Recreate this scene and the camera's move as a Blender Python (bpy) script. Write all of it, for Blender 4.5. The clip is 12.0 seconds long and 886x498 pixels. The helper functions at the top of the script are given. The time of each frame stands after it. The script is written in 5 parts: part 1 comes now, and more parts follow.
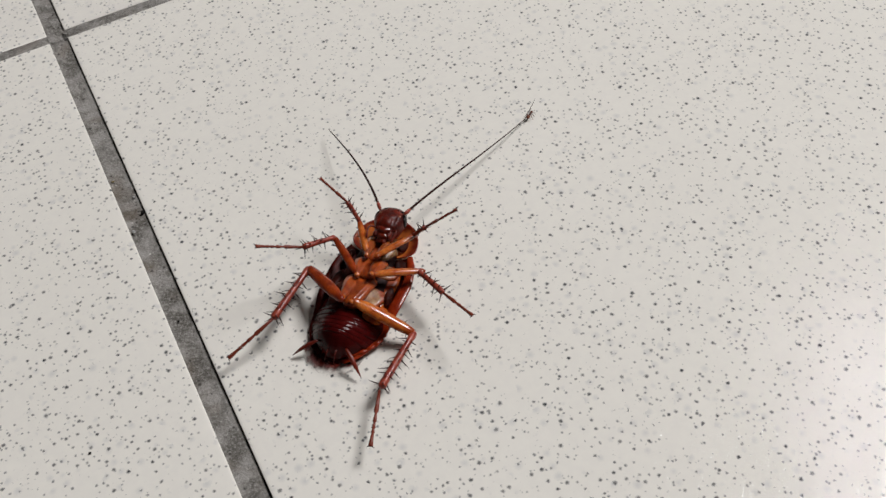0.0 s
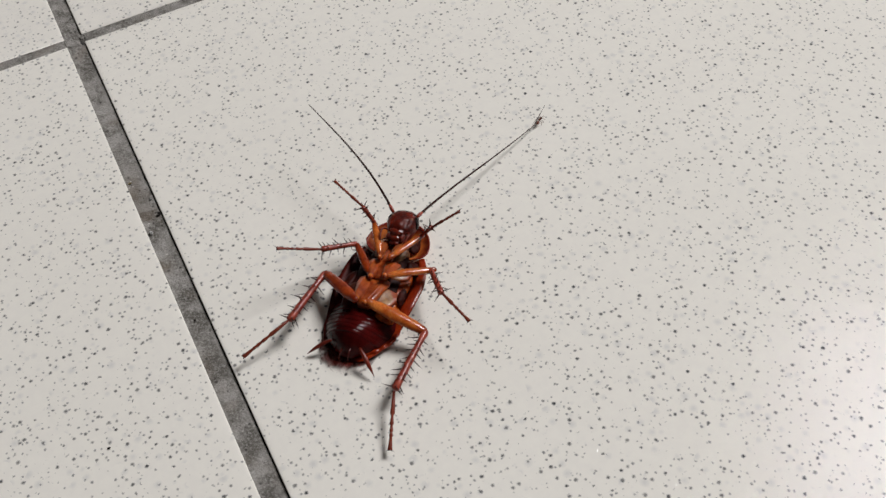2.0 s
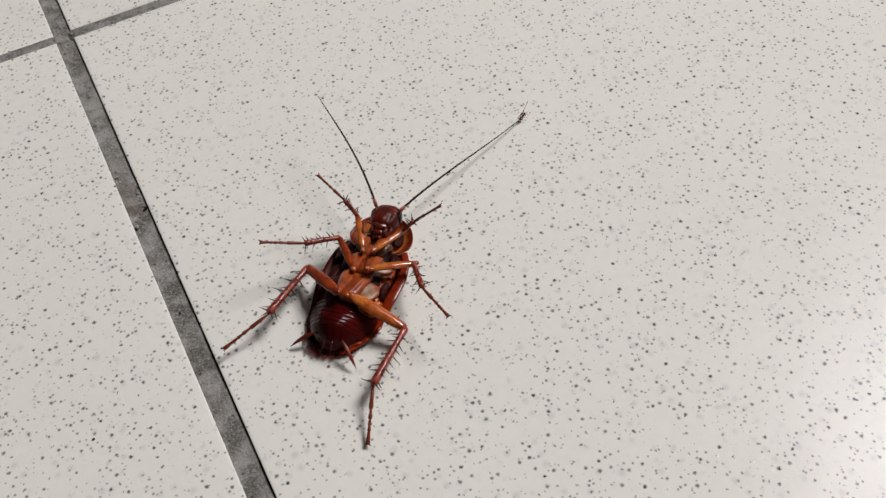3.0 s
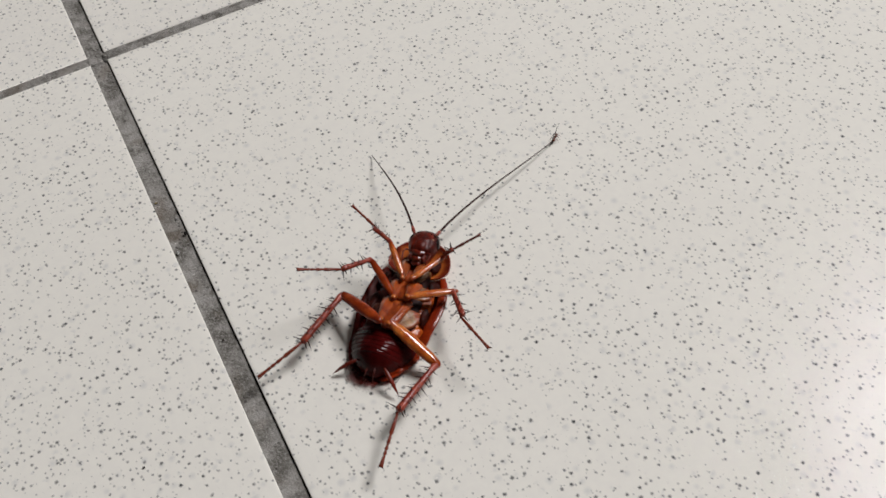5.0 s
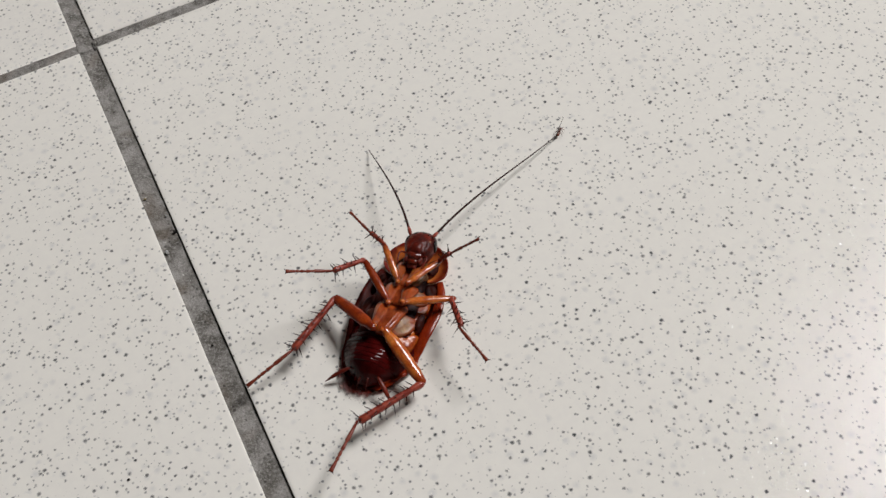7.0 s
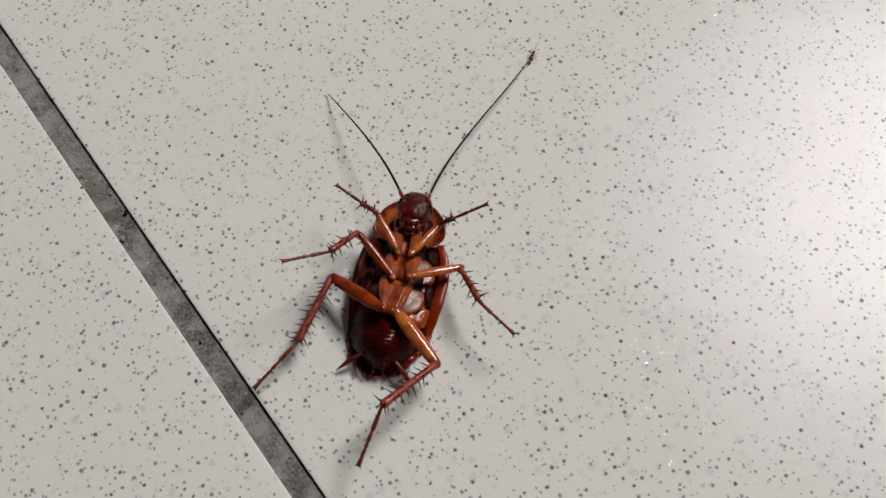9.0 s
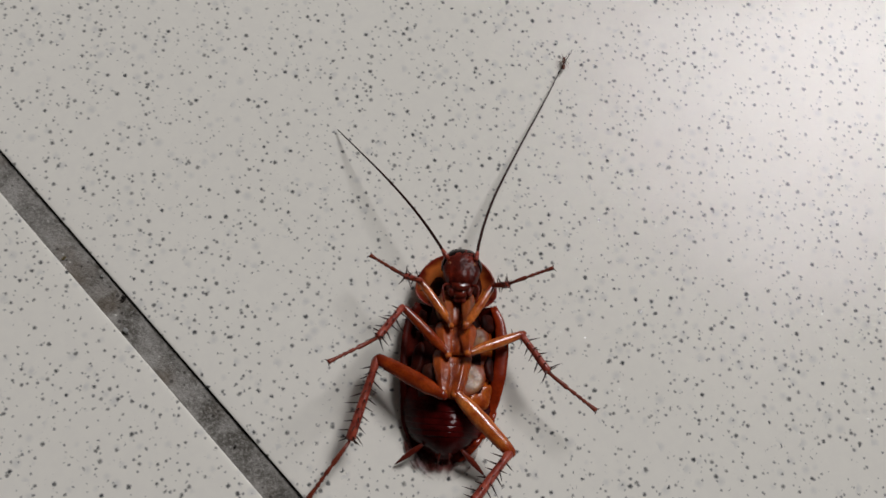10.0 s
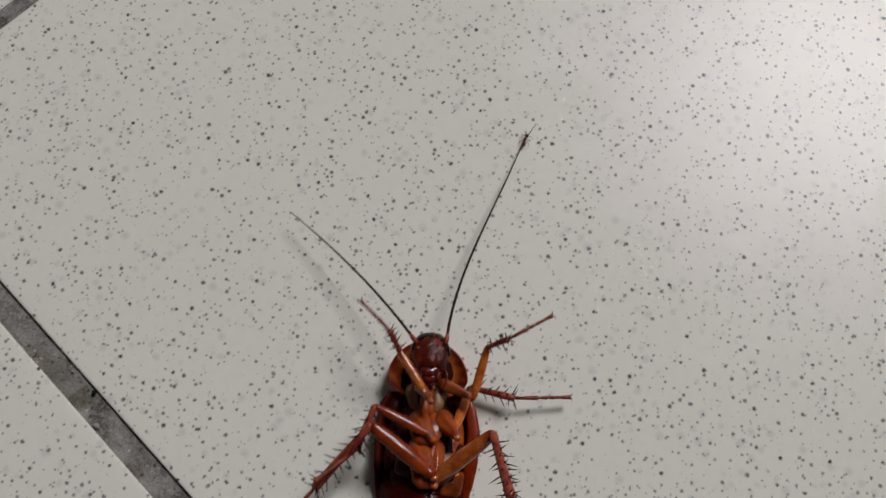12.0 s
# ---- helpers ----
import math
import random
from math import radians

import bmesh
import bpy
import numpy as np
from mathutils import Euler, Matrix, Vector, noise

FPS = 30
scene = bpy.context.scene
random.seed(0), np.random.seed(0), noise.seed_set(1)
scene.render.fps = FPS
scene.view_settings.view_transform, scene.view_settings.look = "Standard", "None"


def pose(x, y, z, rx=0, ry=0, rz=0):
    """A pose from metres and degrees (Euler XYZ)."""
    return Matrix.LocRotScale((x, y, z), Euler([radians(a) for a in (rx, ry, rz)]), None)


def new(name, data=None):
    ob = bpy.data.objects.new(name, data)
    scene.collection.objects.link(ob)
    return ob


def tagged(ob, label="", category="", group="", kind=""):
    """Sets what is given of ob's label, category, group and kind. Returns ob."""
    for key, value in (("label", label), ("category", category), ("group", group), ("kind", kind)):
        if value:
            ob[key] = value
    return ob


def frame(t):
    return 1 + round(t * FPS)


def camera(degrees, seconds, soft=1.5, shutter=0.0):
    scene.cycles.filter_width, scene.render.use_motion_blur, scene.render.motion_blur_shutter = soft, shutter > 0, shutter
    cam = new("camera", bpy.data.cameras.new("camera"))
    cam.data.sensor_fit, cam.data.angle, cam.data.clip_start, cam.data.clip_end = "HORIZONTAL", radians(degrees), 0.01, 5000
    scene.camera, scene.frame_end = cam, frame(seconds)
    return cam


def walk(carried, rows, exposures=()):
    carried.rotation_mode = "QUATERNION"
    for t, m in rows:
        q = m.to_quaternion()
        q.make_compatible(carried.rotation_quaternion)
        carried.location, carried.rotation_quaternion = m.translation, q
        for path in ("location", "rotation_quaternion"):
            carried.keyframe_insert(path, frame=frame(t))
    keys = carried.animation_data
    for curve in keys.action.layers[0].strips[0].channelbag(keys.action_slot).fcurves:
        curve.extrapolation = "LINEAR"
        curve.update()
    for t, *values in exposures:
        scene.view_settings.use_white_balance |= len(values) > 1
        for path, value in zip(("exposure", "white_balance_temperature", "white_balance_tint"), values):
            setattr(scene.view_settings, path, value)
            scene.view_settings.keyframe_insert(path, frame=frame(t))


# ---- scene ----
cam = camera(48.5, 12.0, soft=1.5, shutter=0.25)
PATH = [
    (0.0, 0.00147, -0.20187, 0.13873, 38.68, 3.87, -27.75),
    (0.5, 0.00031, -0.20220, 0.13948, 38.72, 3.87, -27.53),
    (1.0, 0.00019, -0.20214, 0.14144, 38.83, 3.89, -27.40),
    (1.5, 0.00034, -0.20279, 0.14168, 38.90, 3.89, -27.24),
    (2.0, -0.00141, -0.20352, 0.14148, 39.01, 3.63, -27.41),
    (2.5, -0.00042, -0.20469, 0.14201, 38.98, 3.84, -27.25),
    (2.7, 0.00090, -0.20555, 0.14191, 38.95, 3.72, -27.28),
    (4.3, -0.00296, -0.20852, 0.14609, 38.60, 3.54, -28.11),
    (4.5, -0.00048, -0.20917, 0.14488, 38.53, 4.17, -27.54),
    (4.8, -0.00064, -0.20528, 0.14934, 37.86, 4.15, -27.61),
    (5.0, -0.00163, -0.20016, 0.14975, 37.84, 4.31, -27.52),
    (5.2, -0.00127, -0.19447, 0.14710, 36.93, 4.88, -27.06),
    (5.5, 0.00423, -0.18927, 0.14865, 36.14, 5.32, -26.72),
    (5.8, 0.00284, -0.19047, 0.14738, 36.57, 5.32, -26.26),
    (6.0, 0.00336, -0.19032, 0.14637, 36.33, 4.94, -26.25),
    (6.5, 0.00569, -0.19320, 0.14636, 36.31, 4.32, -26.90),
    (7.0, 0.00467, -0.19321, 0.14727, 36.13, 4.75, -26.97),
    (7.5, 0.00340, -0.19387, 0.14686, 36.25, 4.71, -26.90),
    (7.7, 0.00250, -0.19417, 0.14753, 36.25, 4.80, -26.73),
    (9.3, -0.00405, -0.14100, 0.14997, 22.68, -1.18, -39.24),
    (9.5, -0.00408, -0.12907, 0.14897, 21.04, -1.76, -40.43),
    (9.7, 0.00096, -0.12002, 0.14809, 19.15, -1.62, -41.25),
    (10.0, 0.00350, -0.11977, 0.14224, 18.65, -1.77, -43.25),
    (10.2, 0.00689, -0.11893, 0.14046, 16.69, -1.71, -43.93),
    (10.5, 0.01017, -0.11868, 0.13709, 15.36, -1.36, -44.41),
    (10.7, 0.01659, -0.11519, 0.13983, 13.66, -1.10, -44.32),
    (11.0, 0.02343, -0.11033, 0.14450, 15.75, -0.82, -44.64),
    (11.2, 0.02338, -0.11163, 0.14591, 17.32, -0.69, -44.74),
    (11.5, 0.02198, -0.11248, 0.14805, 18.13, -0.74, -44.88),
    (11.8, 0.02157, -0.11461, 0.14810, 18.28, -0.54, -44.76),
    (12.0, 0.01814, -0.11646, 0.14970, 18.27, -0.42, -44.64),
]
walk(
    cam,
    [(t, pose(x, y, z, rx, ry, rz)) for t, x, y, z, rx, ry, rz in PATH],
    exposures=[(0.0, 0.0), (7.7, 0.0), (9.3, -0.34), (10.0, -0.47), (12.0, -0.58)],
)

# ---- light: one ceiling panel in a closed room, kept dark to limit fill ----
MM = 0.001
ROOM = (-1.30, 3.05, -1.95, 1.95, 2.50)  # x0, x1, y0, y1, height
LAMP_AT = (2.08, 0.10, 2.44)

world = bpy.data.worlds.new("room_air")
world.use_nodes = True
world.node_tree.nodes["Background"].inputs["Color"].default_value = (0.5, 0.5, 0.5, 1)
world.node_tree.nodes["Background"].inputs["Strength"].default_value = 0.0
scene.world = world

lamp_data = bpy.data.lights.new("ceiling_panel_light", "AREA")
lamp_data.shape, lamp_data.size, lamp_data.size_y = "RECTANGLE", 1.15, 0.95
lamp_data.energy, lamp_data.color = 122.0, (1.0, 0.985, 1.015)
lamp = new("ceiling_panel_light", lamp_data)
lamp.matrix_world = pose(*LAMP_AT)


# ---- materials ----
def material(name, rough=0.5, spec=0.5, metal=0.0):
    m = bpy.data.materials.new(name)
    m.use_nodes = True
    b = m.node_tree.nodes["Principled BSDF"]
    b.inputs["Roughness"].default_value = rough
    b.inputs["Specular IOR Level"].default_value = spec
    b.inputs["Metallic"].default_value = metal
    return m, m.node_tree, b


def node(nt, kind, **values):
    n = nt.nodes.new(kind)
    for key, value in values.items():
        n.inputs[key.replace("_", " ")].default_value = value
    return n


def math_node(nt, op, a, b=None, clamp=False):
    n = nt.nodes.new("ShaderNodeMath")
    n.operation, n.use_clamp = op, clamp
    for i, v in enumerate((a, b)):
        if v is None:
            continue
        if isinstance(v, (int, float)):
            n.inputs[i].default_value = v
        else:
            nt.links.new(v, n.inputs[i])
    return n.outputs[0]


def mix_colour(nt, fac, a, b, mode="MIX"):
    n = nt.nodes.new("ShaderNodeMix")
    n.data_type, n.blend_type = "RGBA", mode
    for socket, v in ((n.inputs["Factor"], fac), (n.inputs["A"], a), (n.inputs["B"], b)):
        if isinstance(v, (int, float)):
            socket.default_value = v
        elif isinstance(v, tuple):
            socket.default_value = (*v, 1)
        else:
            nt.links.new(v, socket)
    return n.outputs["Result"]


def ramp(nt, value, low, high, out_low=0.0, out_high=1.0, smooth=True):
    n = nt.nodes.new("ShaderNodeMapRange")
    n.interpolation_type = "SMOOTHSTEP" if smooth else "LINEAR"
    for i, v in enumerate((low, high, out_low, out_high), 1):
        n.inputs[i].default_value = v
    nt.links.new(value, n.inputs[0])
    return n.outputs[0]


def noise_of(nt, coords, scale, detail=2.0, rough=0.5):
    n = node(nt, "ShaderNodeTexNoise", Scale=scale, Detail=detail, Roughness=rough)
    nt.links.new(coords, n.inputs["Vector"])
    return n.outputs["Fac"]


def bump(nt, shader, height, distance, strength=1.0):
    n = node(nt, "ShaderNodeBump", Strength=strength, Distance=distance)
    nt.links.new(height, n.inputs["Height"])
    nt.links.new(n.outputs[0], shader.inputs["Normal"])


def specks(nt, coords, per_metre, share, r_small, r_large, soft, crowd):
    """Round grains: one at most in each cell, present by chance, of uneven size. 1 inside a grain."""
    v = node(nt, "ShaderNodeTexVoronoi", Scale=per_metre, Randomness=1.0)
    v.voronoi_dimensions = "2D"
    nt.links.new(coords, v.inputs["Vector"])
    parts = nt.nodes.new("ShaderNodeSeparateColor")
    nt.links.new(v.outputs["Color"], parts.inputs[0])
    there = math_node(nt, "LESS_THAN", parts.outputs[0], math_node(nt, "MULTIPLY", crowd, share))
    size = ramp(nt, parts.outputs[1], 0, 1, r_small, r_large, smooth=False)
    edge = math_node(nt, "DIVIDE", math_node(nt, "SUBTRACT", size, v.outputs["Distance"]), soft, clamp=True)
    return math_node(nt, "MULTIPLY", edge, there), parts.outputs[2]


def tile_material():
    m, nt, b = material("speckled_glazed_tile", rough=0.6, spec=0.1)
    where = nt.nodes.new("ShaderNodeNewGeometry").outputs["Position"]
    crook = node(nt, "ShaderNodeTexNoise", Scale=3400.0, Detail=1.0)
    nt.links.new(where, crook.inputs["Vector"])
    shake = nt.nodes.new("ShaderNodeVectorMath")
    shake.operation = "MULTIPLY_ADD"
    nt.links.new(crook.outputs["Color"], shake.inputs[0])
    shake.inputs[1].default_value = (0.00040, 0.00040, 0)
    nt.links.new(where, shake.inputs[2])
    at = shake.outputs[0]
    crowd = ramp(nt, noise_of(nt, where, 210.0, 3.0), 0.36, 0.62, 0.2, 1.55)
    far = nt.nodes.new("ShaderNodeVectorMath")
    far.inputs[1].default_value = (0.37, 0.21, 0)
    nt.links.new(at, far.inputs[0])
    far2 = nt.nodes.new("ShaderNodeVectorMath")
    far2.inputs[1].default_value = (1.13, 0.77, 0)
    nt.links.new(at, far2.inputs[0])
    dark, tone = specks(nt, at, 540.0, 0.82, 0.05, 0.25, 0.15, crowd)
    small, _ = specks(nt, far.outputs[0], 720.0, 0.68, 0.05, 0.23, 0.14, crowd)
    faint, _ = specks(nt, far2.outputs[0], 430.0, 0.55, 0.10, 0.42, 0.34, crowd)
    cloud = noise_of(nt, where, 30.0, 3.0)
    base = mix_colour(nt, cloud, (0.752, 0.724, 0.652), (0.822, 0.796, 0.724))
    mottle = ramp(nt, noise_of(nt, where, 520.0, 3.0, 0.6), 0.35, 0.65)
    base = mix_colour(nt, math_node(nt, "MULTIPLY", mottle, 0.35), base, (0.70, 0.672, 0.625))
    lot = nt.nodes.new("ShaderNodeObjectInfo").outputs["Random"]
    base = mix_colour(nt, ramp(nt, lot, 0.0, 1.0, 0.0, 0.35), base, (0.82, 0.795, 0.712))
    base = mix_colour(nt, math_node(nt, "MULTIPLY", faint, 0.26), base, (0.30, 0.32, 0.36))
    base = mix_colour(nt, math_node(nt, "MULTIPLY", small, 0.82), base, (0.13, 0.135, 0.14))
    strength = ramp(nt, tone, 0, 1, 0.7, 1.0, smooth=False)
    base = mix_colour(nt, math_node(nt, "MULTIPLY", dark, strength), base, (0.04, 0.043, 0.048))
    nt.links.new(base, b.inputs["Base Color"])
    grain = noise_of(nt, where, 1680.0, 1.0, 0.4)
    swell = noise_of(nt, where, 420.0, 1.0)
    height = math_node(nt, "ADD", grain, math_node(nt, "MULTIPLY", swell, 0.25))
    # the glaze: a clear, finely pitted coat over the smooth body
    relief = node(nt, "ShaderNodeBump", Strength=1.0, Distance=0.000109)
    nt.links.new(height, relief.inputs["Height"])
    nt.links.new(relief.outputs[0], b.inputs["Coat Normal"])
    b.inputs["Coat Weight"].default_value = 0.54
    b.inputs["Coat IOR"].default_value = 1.48
    nt.links.new(ramp(nt, noise_of(nt, where, 55.0, 3.0), 0.3, 0.7, 0.02, 0.038), b.inputs["Coat Roughness"])
    return m


def grout_material():
    m, nt, b = material("grey_cement_grout", rough=0.9, spec=0.25)
    where = nt.nodes.new("ShaderNodeNewGeometry").outputs["Position"]
    patch = ramp(nt, noise_of(nt, where, 230.0, 6.0, 0.66), 0.36, 0.64)
    base = mix_colour(nt, patch, (0.105, 0.097, 0.083), (0.31, 0.295, 0.27))
    sand = ramp(nt, noise_of(nt, where, 1900.0, 4.0, 0.75), 0.44, 0.70, 0.0, 0.7)
    base = mix_colour(nt, sand, base, (0.40, 0.385, 0.355))
    stain = ramp(nt, noise_of(nt, where, 110.0, 3.0), 0.52, 0.72, 0.0, 0.6)
    base = mix_colour(nt, stain, base, (0.13, 0.10, 0.072))
    pits, _ = specks(nt, where, 900.0, 0.16, 0.08, 0.34, 0.12, ramp(nt, patch, 0.0, 1.0, 1.4, 0.7))
    base = mix_colour(nt, math_node(nt, "MULTIPLY", pits, 0.75), base, (0.035, 0.03, 0.026))
    grit, _ = specks(nt, where, 1300.0, 0.05, 0.08, 0.28, 0.12, patch)
    base = mix_colour(nt, math_node(nt, "MULTIPLY", grit, 0.8), base, (0.62, 0.60, 0.55))
    nt.links.new(base, b.inputs["Base Color"])
    bump(nt, b, noise_of(nt, where, 1700.0, 5.0, 0.65), 0.0004)
    return m


def chitin(name, dark, light, rough=0.24, coat=0.35, glow=0.0, grain=900.0, relief=0.00004, ends=None, spec=0.5, blot=380.0, hem=None):
    """Horny cuticle: two tones in blotches, fine relief, a waxy gloss."""
    m, nt, b = material(name, rough=rough, spec=spec)
    where = nt.nodes.new("ShaderNodeTexCoord").outputs["Object"]
    blotch = ramp(nt, noise_of(nt, where, blot, 3.0, 0.55), 0.25, 0.75)
    base = mix_colour(nt, blotch, dark, light)
    if ends:
        along = nt.nodes.new("ShaderNodeSeparateXYZ")
        nt.links.new(nt.nodes["Texture Coordinate"].outputs["Generated"], along.inputs[0])
        off = math_node(nt, "ABSOLUTE", math_node(nt, "SUBTRACT", along.outputs[1], 0.47))
        base = mix_colour(nt, ramp(nt, off, 0.22, 0.52, 0.0, 0.9), base, ends)
    if hem:
        away = nt.nodes.new("ShaderNodeVectorMath")
        away.operation = "DISTANCE"
        nt.links.new(nt.nodes["Texture Coordinate"].outputs["Generated"], away.inputs[0])
        away.inputs[1].default_value = (0.46, 0.5, 0.7)
        wander = math_node(nt, "ADD", away.outputs["Value"], ramp(nt, noise_of(nt, where, 420.0, 2.0), 0.3, 0.7, -0.09, 0.09))
        base = mix_colour(nt, ramp(nt, wander, 0.27, 0.50), base, hem)
    fine = ramp(nt, noise_of(nt, where, 3200.0, 2.0), 0.4, 0.7, 0.0, 0.35)
    base = mix_colour(nt, fine, base, tuple(c * 0.55 for c in dark))
    nt.links.new(base, b.inputs["Base Color"])
    b.inputs["Coat Weight"].default_value = coat
    b.inputs["Coat Roughness"].default_value = 0.12
    if glow:
        b.inputs["Subsurface Weight"].default_value = glow
        b.inputs["Subsurface Radius"].default_value = (1.0, 0.35, 0.12)
        b.inputs["Subsurface Scale"].default_value = 0.0007
    bump(nt, b, noise_of(nt, where, grain, 3.0), relief)
    return m


def plain(name, colour, rough=0.8, scale=6.0):
    m, nt, b = material(name, rough=rough, spec=0.3)
    where = nt.nodes.new("ShaderNodeNewGeometry").outputs["Position"]
    tone = noise_of(nt, where, scale, 4.0)
    nt.links.new(mix_colour(nt, tone, tuple(c * 0.9 for c in colour), colour), b.inputs["Base Color"])
    bump(nt, b, noise_of(nt, where, scale * 40, 3.0), 0.0005)
    return m


def veil_material():
    m, nt, b = material("wing_end_and_shade", rough=0.35, spec=0.5)
    where = nt.nodes.new("ShaderNodeTexCoord").outputs["Object"]
    tone = ramp(nt, noise_of(nt, where, 700.0, 3.0), 0.3, 0.7)
    nt.links.new(mix_colour(nt, tone, (0.075, 0.008, 0.006), (0.17, 0.022, 0.014)), b.inputs["Base Color"])
    # reddish shade behind the belly painted in, fading clear towards the edge
    away = nt.nodes.new("ShaderNodeVectorMath")
    away.operation = "DISTANCE"
    nt.links.new(nt.nodes["Texture Coordinate"].outputs["Generated"], away.inputs[0])
    away.inputs[1].default_value = (0.5, 0.75, 0.5)
    wisp = math_node(nt, "ADD", away.outputs["Value"], ramp(nt, noise_of(nt, where, 500.0, 3.0), 0.3, 0.7, -0.14, 0.14))
    nt.links.new(ramp(nt, wisp, 0.26, 0.70, 0.8, 0.04), b.inputs["Alpha"])
    return m


def shield_material():
    """Amber cuticle that darkens to a red-brown rim and to the hidden middle."""
    m, nt, b = material("shield_cuticle", rough=0.3, spec=0.3)
    where = nt.nodes.new("ShaderNodeTexCoord").outputs["Object"]
    out = nt.nodes.new("ShaderNodeVectorMath")
    out.operation = "MULTIPLY_ADD"
    nt.links.new(where, out.inputs[0])
    out.inputs[1].default_value = (1 / 0.00605, 1 / 0.0048, 0)
    out.inputs[2].default_value = (0, -0.0109 / 0.0048, 0)
    reach = nt.nodes.new("ShaderNodeVectorMath")
    reach.operation = "LENGTH"
    nt.links.new(out.outputs[0], reach.inputs[0])
    r = math_node(nt, "ADD", reach.outputs["Value"], ramp(nt, noise_of(nt, where, 330.0, 3.0), 0.3, 0.7, -0.12, 0.12))
    base = mix_colour(nt, ramp(nt, r, 0.30, 0.55), (0.18, 0.026, 0.008), (0.54, 0.145, 0.030))
    base = mix_colour(nt, ramp(nt, r, 0.70, 0.98), base, (0.15, 0.011, 0.004))
    nt.links.new(base, b.inputs["Base Color"])
    b.inputs["Subsurface Weight"].default_value = 0.2
    b.inputs["Subsurface Radius"].default_value = (1.0, 0.35, 0.12)
    b.inputs["Subsurface Scale"].default_value = 0.0007
    bump(nt, b, noise_of(nt, where, 900.0, 3.0), 0.00005)
    return m


VEIL = veil_material()
TILE = tile_material()
GROUT = grout_material()
BED = plain("mortar_bed", (0.05, 0.045, 0.04), 0.95, 60.0)
# unseen walls and ceiling, set dark so that they bounce little light
WALL = plain("wall_paint", (0.12, 0.118, 0.116))
CEILING = plain("ceiling_paint", (0.18, 0.18, 0.178))
LAMP_FRAME = plain("lamp_frame_white", (0.75, 0.75, 0.75), 0.4)
AMBER = chitin("amber_cuticle", (0.34, 0.050, 0.005), (0.68, 0.205, 0.036), rough=0.16, coat=0.35, glow=0.3, grain=2200.0, relief=0.00005, ends=(0.20, 0.016, 0.002), blot=520.0, spec=0.45)
# AMBER toned down: shade on the left hind and middle thighs put into colour
AMBER_SHADED = chitin("shaded_amber_cuticle", (0.15, 0.014, 0.002), (0.36, 0.052, 0.006), rough=0.2, coat=0.2, glow=0.25, grain=2200.0, relief=0.00005, ends=(0.16, 0.012, 0.002), blot=520.0, spec=0.35)
HIP = chitin("hip_cuticle", (0.15, 0.016, 0.002), (0.44, 0.086, 0.012), rough=0.3, coat=0.15, glow=0.25, grain=1800.0, relief=0.00006, blot=420.0, spec=0.36)
FORE_HIP = chitin("fore_hip_cuticle", (0.16, 0.028, 0.006), (0.38, 0.095, 0.025), rough=0.24, coat=0.15, glow=0.3, grain=1800.0, relief=0.00006, blot=420.0, spec=0.35)
RUST = chitin("rust_cuticle", (0.17, 0.018, 0.011), (0.38, 0.072, 0.040), rough=0.3, coat=0.15, grain=2600.0, relief=0.00009, spec=0.35, blot=900.0)
TARSUS = chitin("tarsus_cuticle", (0.13, 0.019, 0.010), (0.25, 0.048, 0.022), rough=0.4, coat=0.05, spec=0.25)
MAROON = chitin("maroon_cuticle", (0.016, 0.0008, 0.001), (0.070, 0.0036, 0.0032), rough=0.12, coat=0.0, grain=1500.0, relief=0.000045, blot=260.0, spec=0.1)
FLANK = chitin("flank_cuticle", (0.20, 0.022, 0.003), (0.52, 0.115, 0.011), rough=0.24, coat=0.08, glow=0.2, relief=0.0001, spec=0.25)
WING = chitin("wing_cuticle", (0.024, 0.0015, 0.0007), (0.075, 0.0050, 0.0016), rough=0.42, coat=0.0, spec=0.1)
WING_EDGE = chitin("wing_edge_cuticle", (0.16, 0.012, 0.002), (0.33, 0.034, 0.005), rough=0.26, coat=0.1, glow=0.12, spec=0.3)
SHIELD = shield_material()
HEAD = chitin("head_cuticle", (0.026, 0.0018, 0.0012), (0.17, 0.016, 0.006), rough=0.36, coat=0.0, grain=1900.0, relief=0.00012, blot=520.0, spec=0.22)
MOUTH = chitin("mouth_cuticle", (0.035, 0.0025, 0.0015), (0.17, 0.017, 0.006), rough=0.12, coat=0.3, grain=1600.0, relief=0.0001, blot=600.0)
BLACK = chitin("black_cuticle", (0.006, 0.003, 0.003), (0.014, 0.006, 0.005), rough=0.25, coat=0.0, spec=0.18)
CREAM = chitin("cream_membrane", (0.17, 0.055, 0.016), (0.40, 0.24, 0.11), rough=0.42, coat=0.05, glow=0.3, grain=1500.0, relief=0.00005, blot=420.0, hem=(0.26, 0.045, 0.007))
TAN = chitin("tan_membrane", (0.16, 0.060, 0.020), (0.44, 0.26, 0.12), rough=0.4, coat=0.1, glow=0.3, relief=0.0002, blot=320.0)
# dark copy of CREAM for the left pads, shade painted as colour
CREAM_SHADED = chitin("shaded_cream_membrane", (0.020, 0.0030, 0.0015), (0.075, 0.016, 0.006), rough=0.5, coat=0.0, relief=0.00014, spec=0.25)
CORE = chitin("dark_body", (0.010, 0.0010, 0.0006), (0.050, 0.0055, 0.002), rough=0.5, coat=0.0, relief=0.00012, spec=0.1)
TAIL = chitin("tail_cuticle", (0.07, 0.006, 0.003), (0.20, 0.022, 0.008), rough=0.35, coat=0.1, spec=0.3)
FEELER = chitin("antenna_cuticle", (0.016, 0.005, 0.004), (0.050, 0.014, 0.009), rough=0.55, coat=0.0, spec=0.12)
